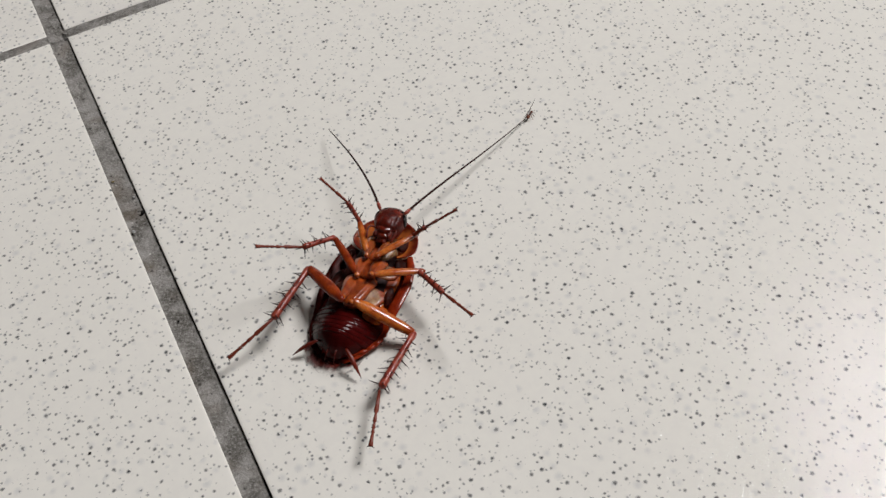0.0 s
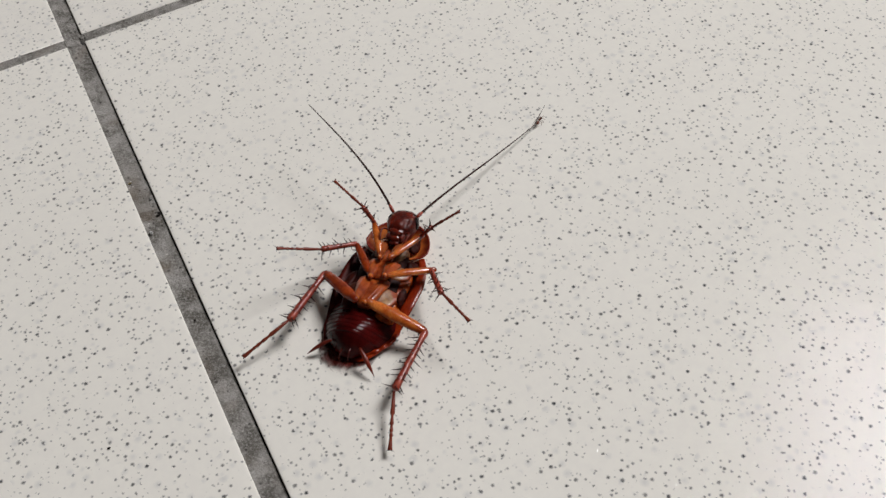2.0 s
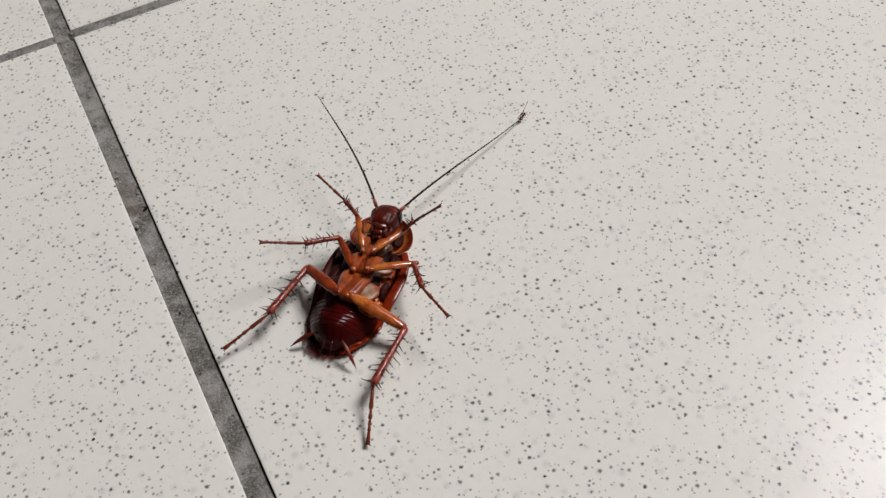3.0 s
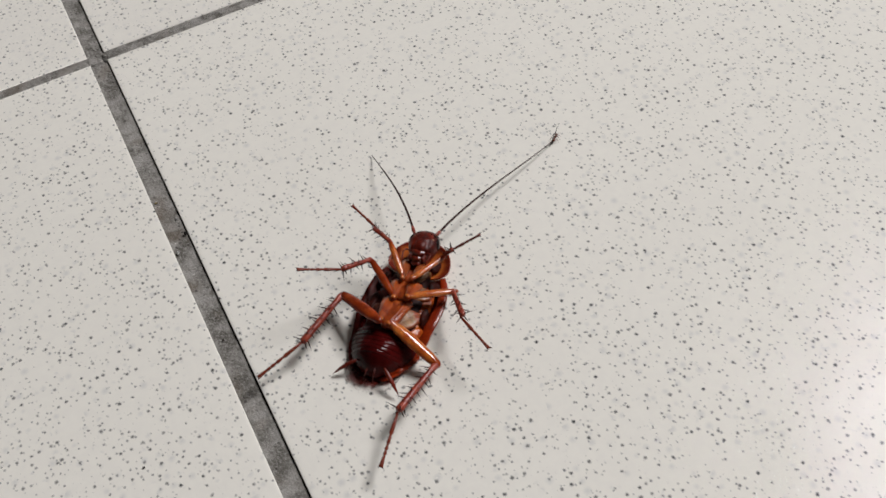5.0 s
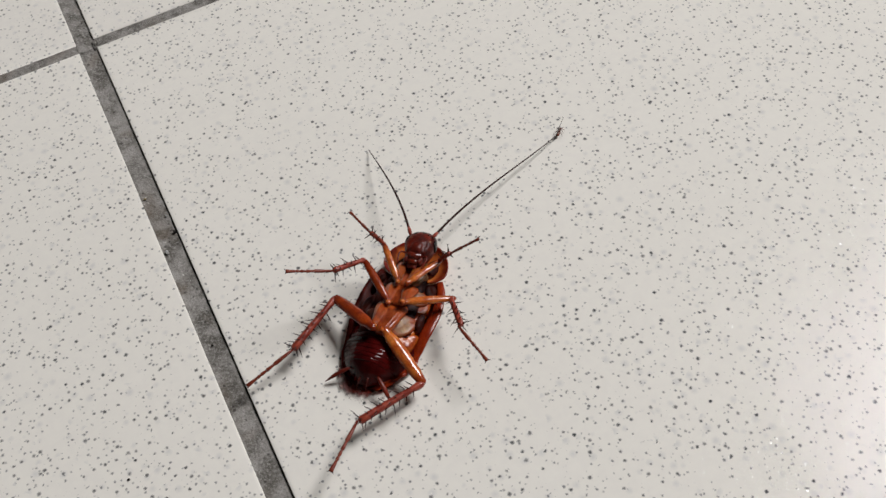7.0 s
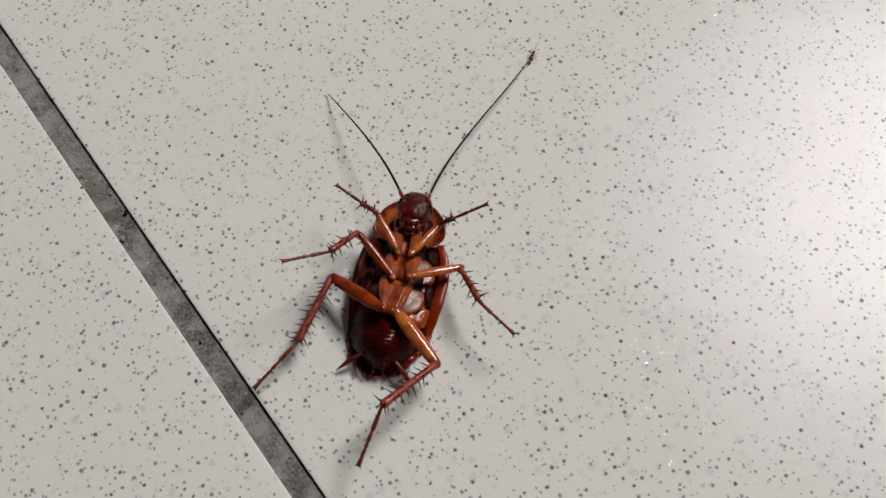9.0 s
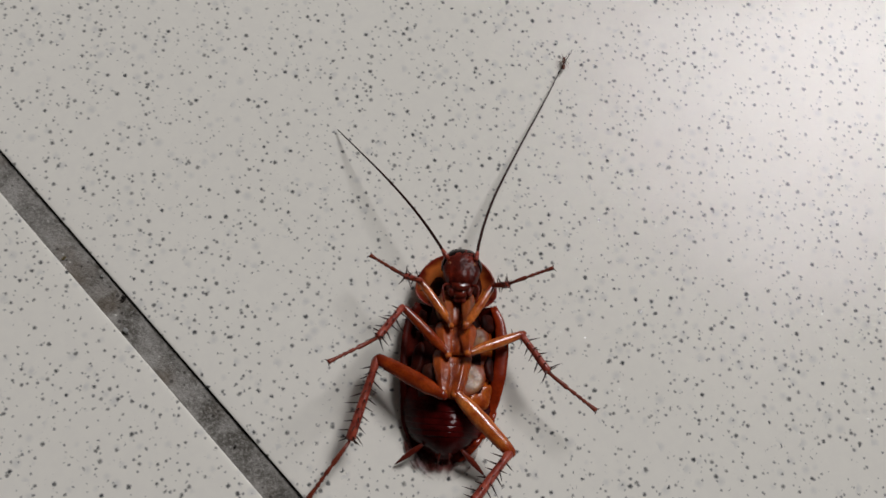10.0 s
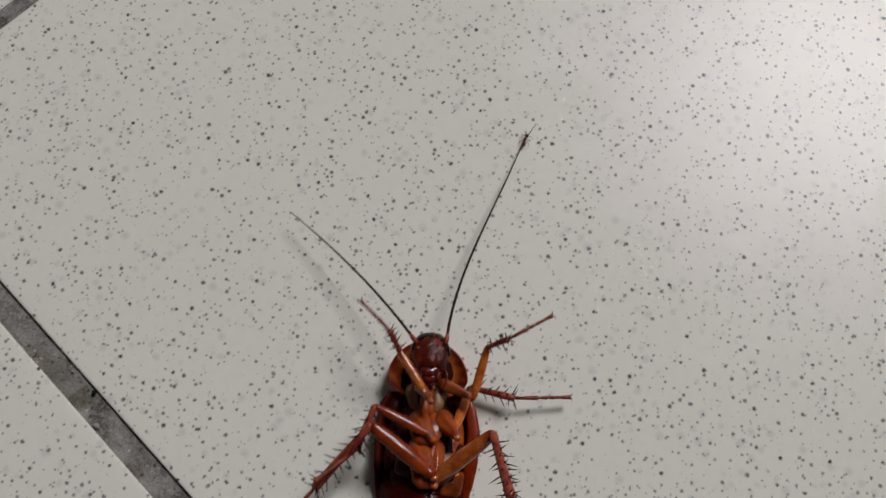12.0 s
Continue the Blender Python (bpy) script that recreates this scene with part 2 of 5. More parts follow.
SPINE = chitin("spine_cuticle", (0.018, 0.005, 0.003), (0.05, 0.011, 0.006), rough=0.4, coat=0.0, spec=0.2)
ANT_SKIN = chitin("ant_cuticle", (0.07, 0.016, 0.007), (0.20, 0.055, 0.022), rough=0.3, coat=0.1)
CRUMB = plain("dirt_crumb", (0.03, 0.025, 0.02), 0.9, 900.0)
STRAW = plain("straw_grain", (0.42, 0.33, 0.16), 0.7, 900.0)
CHIP = plain("plaster_chip", (0.88, 0.87, 0.83), 0.8, 900.0)


# ---- building helpers ----
def part(name, bm, material_used, parent=None, label="", smooth=True, scale=1.0):
    """Links a bmesh as one mesh object, under a thing or a part."""
    if scale != 1.0:
        bmesh.ops.scale(bm, vec=(scale,) * 3, verts=bm.verts)
    bmesh.ops.recalc_face_normals(bm, faces=bm.faces)
    mesh = bpy.data.meshes.new(name)
    bm.to_mesh(mesh)
    bm.free()
    if smooth:
        mesh.polygons.foreach_set("use_smooth", [True] * len(mesh.polygons))
    mesh.materials.append(material_used)
    ob = new(name, mesh)
    ob.parent = parent
    return tagged(ob, label=label)


def box(bm, x0, x1, y0, y1, z0, z1):
    made = bmesh.ops.create_cube(bm, size=1.0, matrix=Matrix.LocRotScale(((x0 + x1) / 2, (y0 + y1) / 2, (z0 + z1) / 2), None, (x1 - x0, y1 - y0, z1 - z0)))
    return made["verts"]


def rings(bm, loops, cap=True):
    """Skins a row of closed loops of equal count."""
    made = [[bm.verts.new(p) for p in loop] for loop in loops]
    n = len(made[0])
    for a, b in zip(made, made[1:]):
        for i in range(n):
            bm.faces.new((a[i], a[(i + 1) % n], b[(i + 1) % n], b[i]))
    if cap:
        bm.faces.new(made[0][::-1])
        bm.faces.new(made[-1])
    return bm


def oval(centre, right, up, a, b, n=14, power=2.0):
    out = []
    for i in range(n):
        c, s = math.cos(2 * math.pi * i / n), math.sin(2 * math.pi * i / n)
        c = math.copysign(abs(c) ** (2 / power), c)
        s = math.copysign(abs(s) ** (2 / power), s)
        out.append(Vector(centre) + Vector(right) * a * c + Vector(up) * b * s)
    return out


def tube(bm, points, radii, n=8, flat=1.0):
    """A tapered tube along a polyline."""
    points = [Vector(p) for p in points]
    loops = []
    for i, p in enumerate(points):
        way = (points[min(i + 1, len(points) - 1)] - points[max(i - 1, 0)]).normalized()
        side = way.cross(Vector((0, 0, 1)))
        side = side.normalized() if side.length > 1e-4 else Vector((1, 0, 0))
        loops.append(oval(p, side, side.cross(way), radii[i], radii[i] * flat, n))
    return rings(bm, loops)


def spindle(bm, length, profile, n=12):
    """A solid along +y from the origin; profile: rows of share of the length, half width, half depth, rise."""
    return rings(bm, [oval((0, share * length, rise), (1, 0, 0), (0, 0, 1), w, d, n) for share, w, d, rise in profile])


def bezier(p, s):
    a, b, c, d = (Vector(q) for q in p)
    return a * (1 - s) ** 3 + b * 3 * s * (1 - s) ** 2 + c * 3 * s * s * (1 - s) + d * s**3


def sheet(bm, rows, thickness):
    """A plate from a grid of points, given a thickness downward."""
    top = [[bm.verts.new(p) for p in row] for row in rows]
    low = [[bm.verts.new(Vector(p) - Vector((0, 0, thickness))) for p in row] for row in rows]
    h, w = len(rows), len(rows[0])
    for i in range(h - 1):
        for j in range(w - 1):
            bm.faces.new((top[i][j], top[i][j + 1], top[i + 1][j + 1], top[i + 1][j]))
            bm.faces.new((low[i][j], low[i + 1][j], low[i + 1][j + 1], low[i][j + 1]))
    for i in range(h - 1):
        for j in (0, w - 1):
            bm.faces.new((top[i][j], top[i + 1][j], low[i + 1][j], low[i][j]))
    for j in range(w - 1):
        for i in (0, h - 1):
            bm.faces.new((top[i][j], top[i][j + 1], low[i][j + 1], low[i][j]))
    return bm


def spline(table, x):
    """Smooth value at x from rows of (x, value), x falling or rising."""
    table = sorted(table)
    for (x0, a), (x1, b) in zip(table, table[1:]):
        if x <= x1:
            s = min(max((x - x0) / (x1 - x0), 0), 1)
            s = s * s * (3 - 2 * s) * 0.35 + s * 0.65
            return a + (b - a) * s
    return table[-1][1]


def bumpy(bm, amount, per_mm, seed=0.0):
    """Pushes the skin in and out a little, so that no surface is quite regular."""
    bm.normal_update()
    for v in bm.verts:
        v.co += v.normal * amount * noise.noise(v.co * per_mm + Vector((seed, seed * 1.7, 0)))
    return bm


def aim(a, b):
    """The pose, in the insect's space, of a segment built along +y that reaches from a towards b (millimetres)."""
    y = (Vector(b) - Vector(a)).normalized()
    z = Vector((0, 0, 1)) - y * y.z
    z = z.normalized() if z.length > 0.05 else Vector((0, -1, 0))
    x = y.cross(z)
    m = Matrix((x, y, z)).transposed().to_4x4()
    m.translation = Vector(a) * MM
    return m


# ---- the room ----
def room():
    x0, x1, y0, y1, top = ROOM
    t = 0.1
    for name, b in (
        ("wall_east", (x1, x1 + t, y0 - t, y1 + t, -0.05, top)),
        ("wall_west", (x0 - t, x0, y0 - t, y1 + t, -0.05, top)),
        ("wall_north", (x0, x1, y1, y1 + t, -0.05, top)),
        ("wall_south", (x0, x1, y0 - t, y0, -0.05, top)),
    ):
        bm = bmesh.new()
        box(bm, *b)
        tagged(part(name, bm, WALL, smooth=False), "plain dark wall closing the room, unseen", "wall", kind="structure")
    bm = bmesh.new()
    box(bm, x0 - t, x1 + t, y0 - t, y1 + t, top, top + t)
    tagged(part("ceiling", bm, CEILING, smooth=False), "plain dark ceiling of the room, unseen", "ceiling", kind="structure")


def ceiling_light():
    base = new("ceiling_light")
    base.location = (LAMP_AT[0], LAMP_AT[1], ROOM[4])
    tagged(base, "broad white ceiling light panel, lit", "lamp")
    bm = bmesh.new()
    for b in ((-0.61, 0.61, 0.485, 0.51), (-0.61, 0.61, -0.51, -0.485), (-0.61, -0.585, -0.485, 0.485), (0.585, 0.61, -0.485, 0.485)):
        box(bm, *b, -0.06, -0.002)
    part("frame", bm, LAMP_FRAME, base, smooth=False)
    bm = bmesh.new()
    box(bm, -0.583, 0.583, -0.483, 0.483, -0.045, -0.02)
    part("backing", bm, LAMP_FRAME, base, smooth=False)


# ---- the insect on its back: x to its picture right, y to its head, z up, millimetres ----
HEADING = -46.64
BASE = (0.02846, -0.10147, 0.0)
WIDTH = ((8.2, 5.6), (5.5, 6.8), (2.0, 7.3), (-2.0, 7.0), (-5.0, 6.5), (-7.5, 5.8), (-11, 4.6), (-13, 3.5), (-14.6, 1.7))
WIDTH_LEFT = ((8.2, 5.6), (5.5, 6.9), (2.5, 7.2), (-1.5, 7.2), (-5, 6.9), (-9, 6.5), (-12.5, 5.2), (-14.4, 2.0))


def shield(parent):
    bm = bmesh.new()
    loops = []
    for r in (0.06, 0.25, 0.45, 0.62, 0.76, 0.87, 0.95, 1.0):
        loop = []
        for i in range(48):
            a = 2 * math.pi * i / 48
            c, s = math.cos(a), math.sin(a)
            reach = 5.9 if s > 0 else 3.1
            loop.append((6.05 * r * c, 10.0 + reach * r * s, 0.6 + 2.55 * r**2.6 - 0.12 * max(0, r - 0.9) * 10))
        loops.append(loop)
    under = [[(x * 0.995, 10.0 + (y - 10.0) * 0.995, z - 0.32) for x, y, z in loop] for loop in reversed(loops)]
    rings(bm, loops + under)
    plate = part("shield", bm, SHIELD, parent, "amber shield with a red-brown rim behind the head", scale=MM)
    return plate


def forewing(parent, side):
    bm = bmesh.new()
    rows = []
    for i in range(26):
        y = 8.0 - 22.4 * i / 25
        w = spline(WIDTH if side > 0 else WIDTH_LEFT, y)
        row = []
        rise = min(max((y + 7.5) / 5, 0), 1)
        lift = 0.7 + (2.0 if side > 0 else 1.8) * rise * rise * (3 - 2 * rise)
        for j in range(13):
            t = j / 12
            x = -0.6 + (w + 0.6) * t
            row.append((side * x, y, 0.5 + (0.12 if side > 0 else 0.0) + lift * t**2.6 * (0.55 + 0.45 * min(1, (y + 15) / 8)) - 0.5 * max(0, t - 0.93) * 6 * 0.3))
        rows.append(row)
    sheet(bm, rows, 0.25)
    wing = part("forewing", bm, WING, parent, "glossy dark brown folded wing", scale=MM)
    bm = bmesh.new()
    path = [Vector(row[-1]) + Vector((-side * 0.12, 0, -0.05)) for row in rows]
    tube(bm, path, [0.14 + (0.85 if side > 0 else 0.30) * math.sin(math.pi * min(1.0, 0.08 + i / 25 * 0.95)) ** 0.6 for i in range(26)], 12, 0.3)
    # left edge takes the dark wing material: its shade is put in as colour
    part("wing_edge", bm, WING_EDGE if side > 0 else WING, wing, "red-brown rolled wing edge" if side > 0 else "rolled wing edge, darkened for its shaded side", scale=MM)
    return wing


def thorax(parent):
    bm = bmesh.new()
    loops = []
    for y, w, z0, z1 in ((9.4, 2.0, 1.2, 3.6), (8, 3.2, 1.0, 4.3), (5, 3.9, 0.9, 4.7), (2, 4.4, 0.9, 4.8), (-1, 4.7, 0.9, 4.9), (-4, 4.9, 0.9, 5.0), (-6, 4.6, 1.0, 4.6)):
        loops.append(oval((0, y, (z0 + z1) / 2), (1, 0, 0), (0, 0, 1), w, (z1 - z0) / 2, 22, 2.6))
    rings(bm, loops)
    bmesh.ops.subdivide_edges(bm, edges=bm.edges, cuts=1, use_grid_fill=True)
    bumpy(bm, 0.2, 0.6, 3)
    return part("thorax", bm, CORE, parent, "dark brown glossy thorax", scale=MM)


BELLY_LEFT = ((-2, -6.3), (-5, -6.8), (-8, -6.7), (-10, -6.3), (-11.5, -5.6), (-12.6, -4.6), (-13.3, -3.3), (-13.9, -1.9))
BELLY_RIGHT = ((-2, 5.2), (-5, 6.2), (-7.5, 6.3), (-9.5, 5.8), (-11, 4.9), (-12.2, 3.8), (-13, 2.6), (-13.9, 1.0))
BELLY_TOP = ((-3, 4.5), (-5, 4.8), (-7, 5.2), (-9, 5.5), (-10.5, 5.6), (-11.6, 5.4), (-12.5, 4.8), (-13.3, 3.8), (-13.9, 2.4))


def abdomen(parent):
    edges = (-4.0, -5.9, -7.1, -8.2, -9.2, -10.1, -10.9, -11.6, -13.8)
    for k, (a, b) in enumerate(zip(edges, edges[1:])):
        bm = bmesh.new()
        loops = []
        for s, puff in ((-0.3, -0.2), (-0.08, -0.1), (0.1, -0.055), (0.35, -0.02), (0.65, 0.015), (0.88, 0.035), (0.97, 0.03), (1.02, 0.0), (1.05, -0.07), (1.2, -0.3)):
            y = a + (b - a) * s
            top = spline(BELLY_TOP, y) + puff
            x0, x1 = spline(BELLY_LEFT, y) - puff, spline(BELLY_RIGHT, y) + puff
            loop = []
            for i in range(52):
                c, up = math.cos(math.pi * i / 26), math.sin(math.pi * i / 26)
                z = 1.2 + ((top - 1.2) * up**2.0 if up > 0 else up * 0.5)
                loop.append(((x0 + x1) / 2 + (x1 - x0) / 2 * c, y + 1.0 * c * c * min(1, max(0, (y + 13.9) / 4)), z))
            loops.append(loop)
        rings(bm, loops)
        bumpy(bm, 0.07, 0.6, k)
        part("belly_plate", bm, MAROON, parent, "" if k else "dark maroon glossy belly plate", scale=MM)
    # the turned-up rim of the back plates, which shows beside the belly's end
    bm = bmesh.new()
    path = [(spline(BELLY_RIGHT, y) + 0.25, y + 0.5, 1.2 + 0.1 * math.sin(y * 5)) for y in [-6.5 - 0.25 * i for i in range(29)]]
    tube(bm, path, [0.05 + 0.42 * math.sin(math.pi * (i + 0.5) / 29) ** 0.5 * (1 if i % 4 else 0.72) for i in range(29)], 10, 0.55)
    part("belly_rim", bm, WING_EDGE, parent, "shiny red-brown notched belly rim", scale=MM)


def wing_end_shade(parent):
    """The thin wing ends behind the belly; their red-brown blur also stands for shade."""
    rows = []
    for i in range(13):
        y = -11.0 - 6.0 * i / 12
        w = 5.4 * math.sqrt(max(0.02, 1 - ((y + 11.0) / 6.2) ** 2))
        rows.append([(w * (2 * j / 14 - 1) - 0.8, y + 0.25 * math.sin(j * 1.7), 0.42 + 0.12 * math.sin(j * 1.3)) for j in range(15)])
    bm = bmesh.new()
    sheet(bm, rows, 0.06)
    return part("wing_end_shade", bm, VEIL, parent, "thin translucent brown wing end, also painted reddish shade", scale=MM)


def membrane(parent, corners, dome, mat=None, name="membrane", seed=0.0):
    """A soft skin pad stretched between four corners, a little domed."""
    p = [Vector(c) for c in corners]
    n = 30
    loops = []
    for r, up in ((1.06, -7.0), (1.0, -3.5), (0.92, -1.2), (0.8, 0.2), (0.6, 0.75), (0.4, 0.9), (0.2, 1.0), (0.05, 1.0)):
        loop = []
        for u, v, _ in oval((0, 0, 0), (1, 0, 0), (0, 1, 0), r, r, n, 3.0):
            u, v = (u + 1) / 2, (v + 1) / 2
            q = (p[0] * (1 - u) + p[1] * u) * (1 - v) + (p[3] * (1 - u) + p[2] * u) * v
            loop.append(q + Vector((0, 0, dome * up)))
        loops.append(loop)
    bm = bmesh.new()
    rings(bm, loops)
    bumpy(bm, 0.2, 0.55, seed + corners[0][0])
    bumpy(bm, 0.05, 1.9, seed)
    mat = mat or CREAM
    return part(name, bm, mat, parent, {CREAM: "pale cream membrane", TAN: "tan membrane", FLANK: "amber-brown soft flank of the belly"}.get(mat, "cream membrane darkened to stand for shade"), scale=MM)


def head(parent):
    """Built about the neck joint, so that the head can tip."""
    joint = Vector((0.3, 12.0, 4.6))
    bm = bmesh.new()
    loops = []
    for y, w, z, d in (
        (16.0, 0.7, 5.0, 0.5), (15.7, 1.6, 5.15, 1.15), (15.0, 2.3, 5.4, 1.65), (14.0, 2.72, 5.6, 1.95), (12.9, 2.82, 5.75, 2.1),
        (11.8, 2.66, 5.8, 2.15), (10.9, 2.36, 5.75, 2.1), (10.1, 2.0, 5.65, 1.95), (9.4, 1.65, 5.5, 1.65), (8.8, 1.2, 5.3, 1.25), (8.4, 0.6, 5.2, 0.8),
    ):
        loops.append([Vector(p) - joint + Vector((0.5, 0, 0)) for p in oval((0, y, z), (1, 0, 0), (0, 0, 1), w, d, 28, 2.35)])
    rings(bm, loops)
    bmesh.ops.subdivide_edges(bm, edges=bm.edges, cuts=1, use_grid_fill=True)
    for v in bm.verts:
        p = v.co + joint - Vector((0.5, 0, 0))
        if p.z > 5.8:
            # brow furrows that run down from the antenna roots, and the seam over the lip plate
            v.co.z -= 0.22 * math.exp(-((abs(p.x) - 1.25) / 0.28) ** 2) * math.exp(-((p.y - 12.0) / 1.5) ** 2)
            v.co.z -= 0.30 * math.exp(-((p.y - 9.95 - 0.12 * p.x * p.x) / 0.2) ** 2)
            v.co.z += 0.26 * math.exp(-(p.x / 1.1) ** 2 - ((p.y - 11.2) / 0.9) ** 2)
    bumpy(bm, 0.14, 0.7, 11)
    bumpy(bm, 0.13, 1.9, 5)
    cap = part("head", bm, HEAD, parent, "dark red-brown shiny head, face up", scale=MM)
    bm = bmesh.new()
    loops = []
    for y, w, z, d in ((16.1, 0.6, 5.0, 0.52), (15.8, 1.62, 5.15, 1.17), (15.1, 2.3, 5.4, 1.66), (14.6, 2.53, 5.5, 1.79), (14.3, 2.58, 5.55, 1.78)):
        loops.append([Vector(p) - joint + Vector((0.5, 0, 0)) for p in oval((0, y, z), (1, 0, 0), (0, 0, 1), w, d, 28, 2.35)])
    rings(bm, loops)
    part("crown", bm, BLACK, cap, "almost black crown", scale=MM)
    for side in (-1, 1):
        bm = bmesh.new()
        bmesh.ops.create_uvsphere(bm, u_segments=14, v_segments=10, radius=1.0)
        bmesh.ops.transform(bm, verts=bm.verts, matrix=Matrix.LocRotScale(Vector((0.5 + side * 2.5, 13.5, 5.9)) - joint, Euler((0, 0, radians(side * 14))), (0.42, 1.15, 1.1)))
        part("eye", bm, BLACK, cap, "glossy black eye", scale=MM)
        bm = bmesh.new()
        bmesh.ops.create_uvsphere(bm, u_segments=12, v_segments=8, radius=0.30)
        bmesh.ops.translate(bm, verts=bm.verts, vec=Vector((0.5 + side * 1.75, 13.2, 7.25)) - joint)
        part("antenna_socket", bm, CREAM, cap, "pale antenna socket", scale=MM)
        bm = bmesh.new()
        path = [bezier(((0.5 + side * 1.5, 10.2, 6.7), (0.5 + side * 3.1, 10.2, 8.0), (0.5 + side * 2.5, 8.6, 7.6), (0.5 + side * 2.2, 7.4, 7.0)), i / 12) - joint for i in range(13)]
        tube(bm, path, [0.17 if i % 4 else 0.13 for i in range(12)] + [0.07], 8)
        part("palp", bm, TAIL, cap, "thin red-brown mouth feeler", scale=MM)
    for x, y, z, sx, sy, sz, mat, name in (
        (0.0, 9.95, 7.12, 1.35, 0.85, 0.52, MOUTH, "lip_plate"), (0.0, 9.05, 6.55, 1.1, 0.75, 0.5, MOUTH, "lip"),
        (-1.25, 9.3, 6.5, 0.5, 0.8, 0.55, HEAD, "jaw"), (1.25, 9.3, 6.5, 0.5, 0.8, 0.55, HEAD, "jaw"),
        (-0.42, 8.35, 6.0, 0.5, 0.55, 0.4, TAIL, "lower_lip"), (0.42, 8.35, 6.0, 0.5, 0.55, 0.4, TAIL, "lower_lip"),
    ):
        bm = bmesh.new()
        bmesh.ops.create_uvsphere(bm, u_segments=18, v_segments=12, radius=1.0)
        bmesh.ops.transform(bm, verts=bm.verts, matrix=Matrix.LocRotScale(Vector((0.5 + x, y, z)) - joint, None, (sx, sy, sz)))
        bumpy(bm, 0.2, 1.7, x + y)
        part(name, bm, mat, cap, scale=MM)
    cap.location = (joint + Vector((0, -0.4, 0.35))) * MM
    return cap


def cone_mesh(name, length, radius):
    bm = bmesh.new()
    rings(bm, [oval((0, 0, 0), (1, 0, 0), (0, 0, 1), radius, radius, 6), oval((0, length * 0.6, 0.02), (1, 0, 0), (0, 0, 1), radius * 0.6, radius * 0.6, 6), oval((0, length, 0.0), (1, 0, 0), (0, 0, 1), radius * 0.08, radius * 0.08, 6)])
    bmesh.ops.scale(bm, vec=(MM,) * 3, verts=bm.verts)
    bmesh.ops.recalc_face_normals(bm, faces=bm.faces)
    mesh = bpy.data.meshes.new(name)
    bm.to_mesh(mesh)
    bm.free()
    mesh.materials.append(SPINE)
    return mesh


def spines(parent, mesh, length, count, start, radius, rng, sides, tall=1.0):
    for i in range(count):
        share = start + (0.98 - start) * (i + 0.3 * rng.random()) / count
        around = sides[i % len(sides)] + rng.uniform(-18, 18)
        out = Vector((math.cos(radians(around)), 0, math.sin(radians(around))))
        way = (out + Vector((0, rng.uniform(0.25, 0.7), 0))).normalized()
        sp = new("spine", mesh)
        sp.parent = parent
        side = way.cross(Vector((0, 1, 0))).normalized()
        m = Matrix((side, way, side.cross(way))).transposed().to_4x4()
        m.translation = (out * radius * 0.8 + Vector((0, share * length, 0))) * MM
        sp.matrix_basis = m @ Matrix.Diagonal((1, tall * rng.uniform(0.7, 1.2), 1, 1))


LEG_SIZES = {"fore": (6.0, 7.6, 4.2, 7.2, 0.70), "middle": (5.6, 9.0, 6.9, 8.5, 0.84), "hind": (7.3, 11.4, 12.2, 9.8, 1.04)}


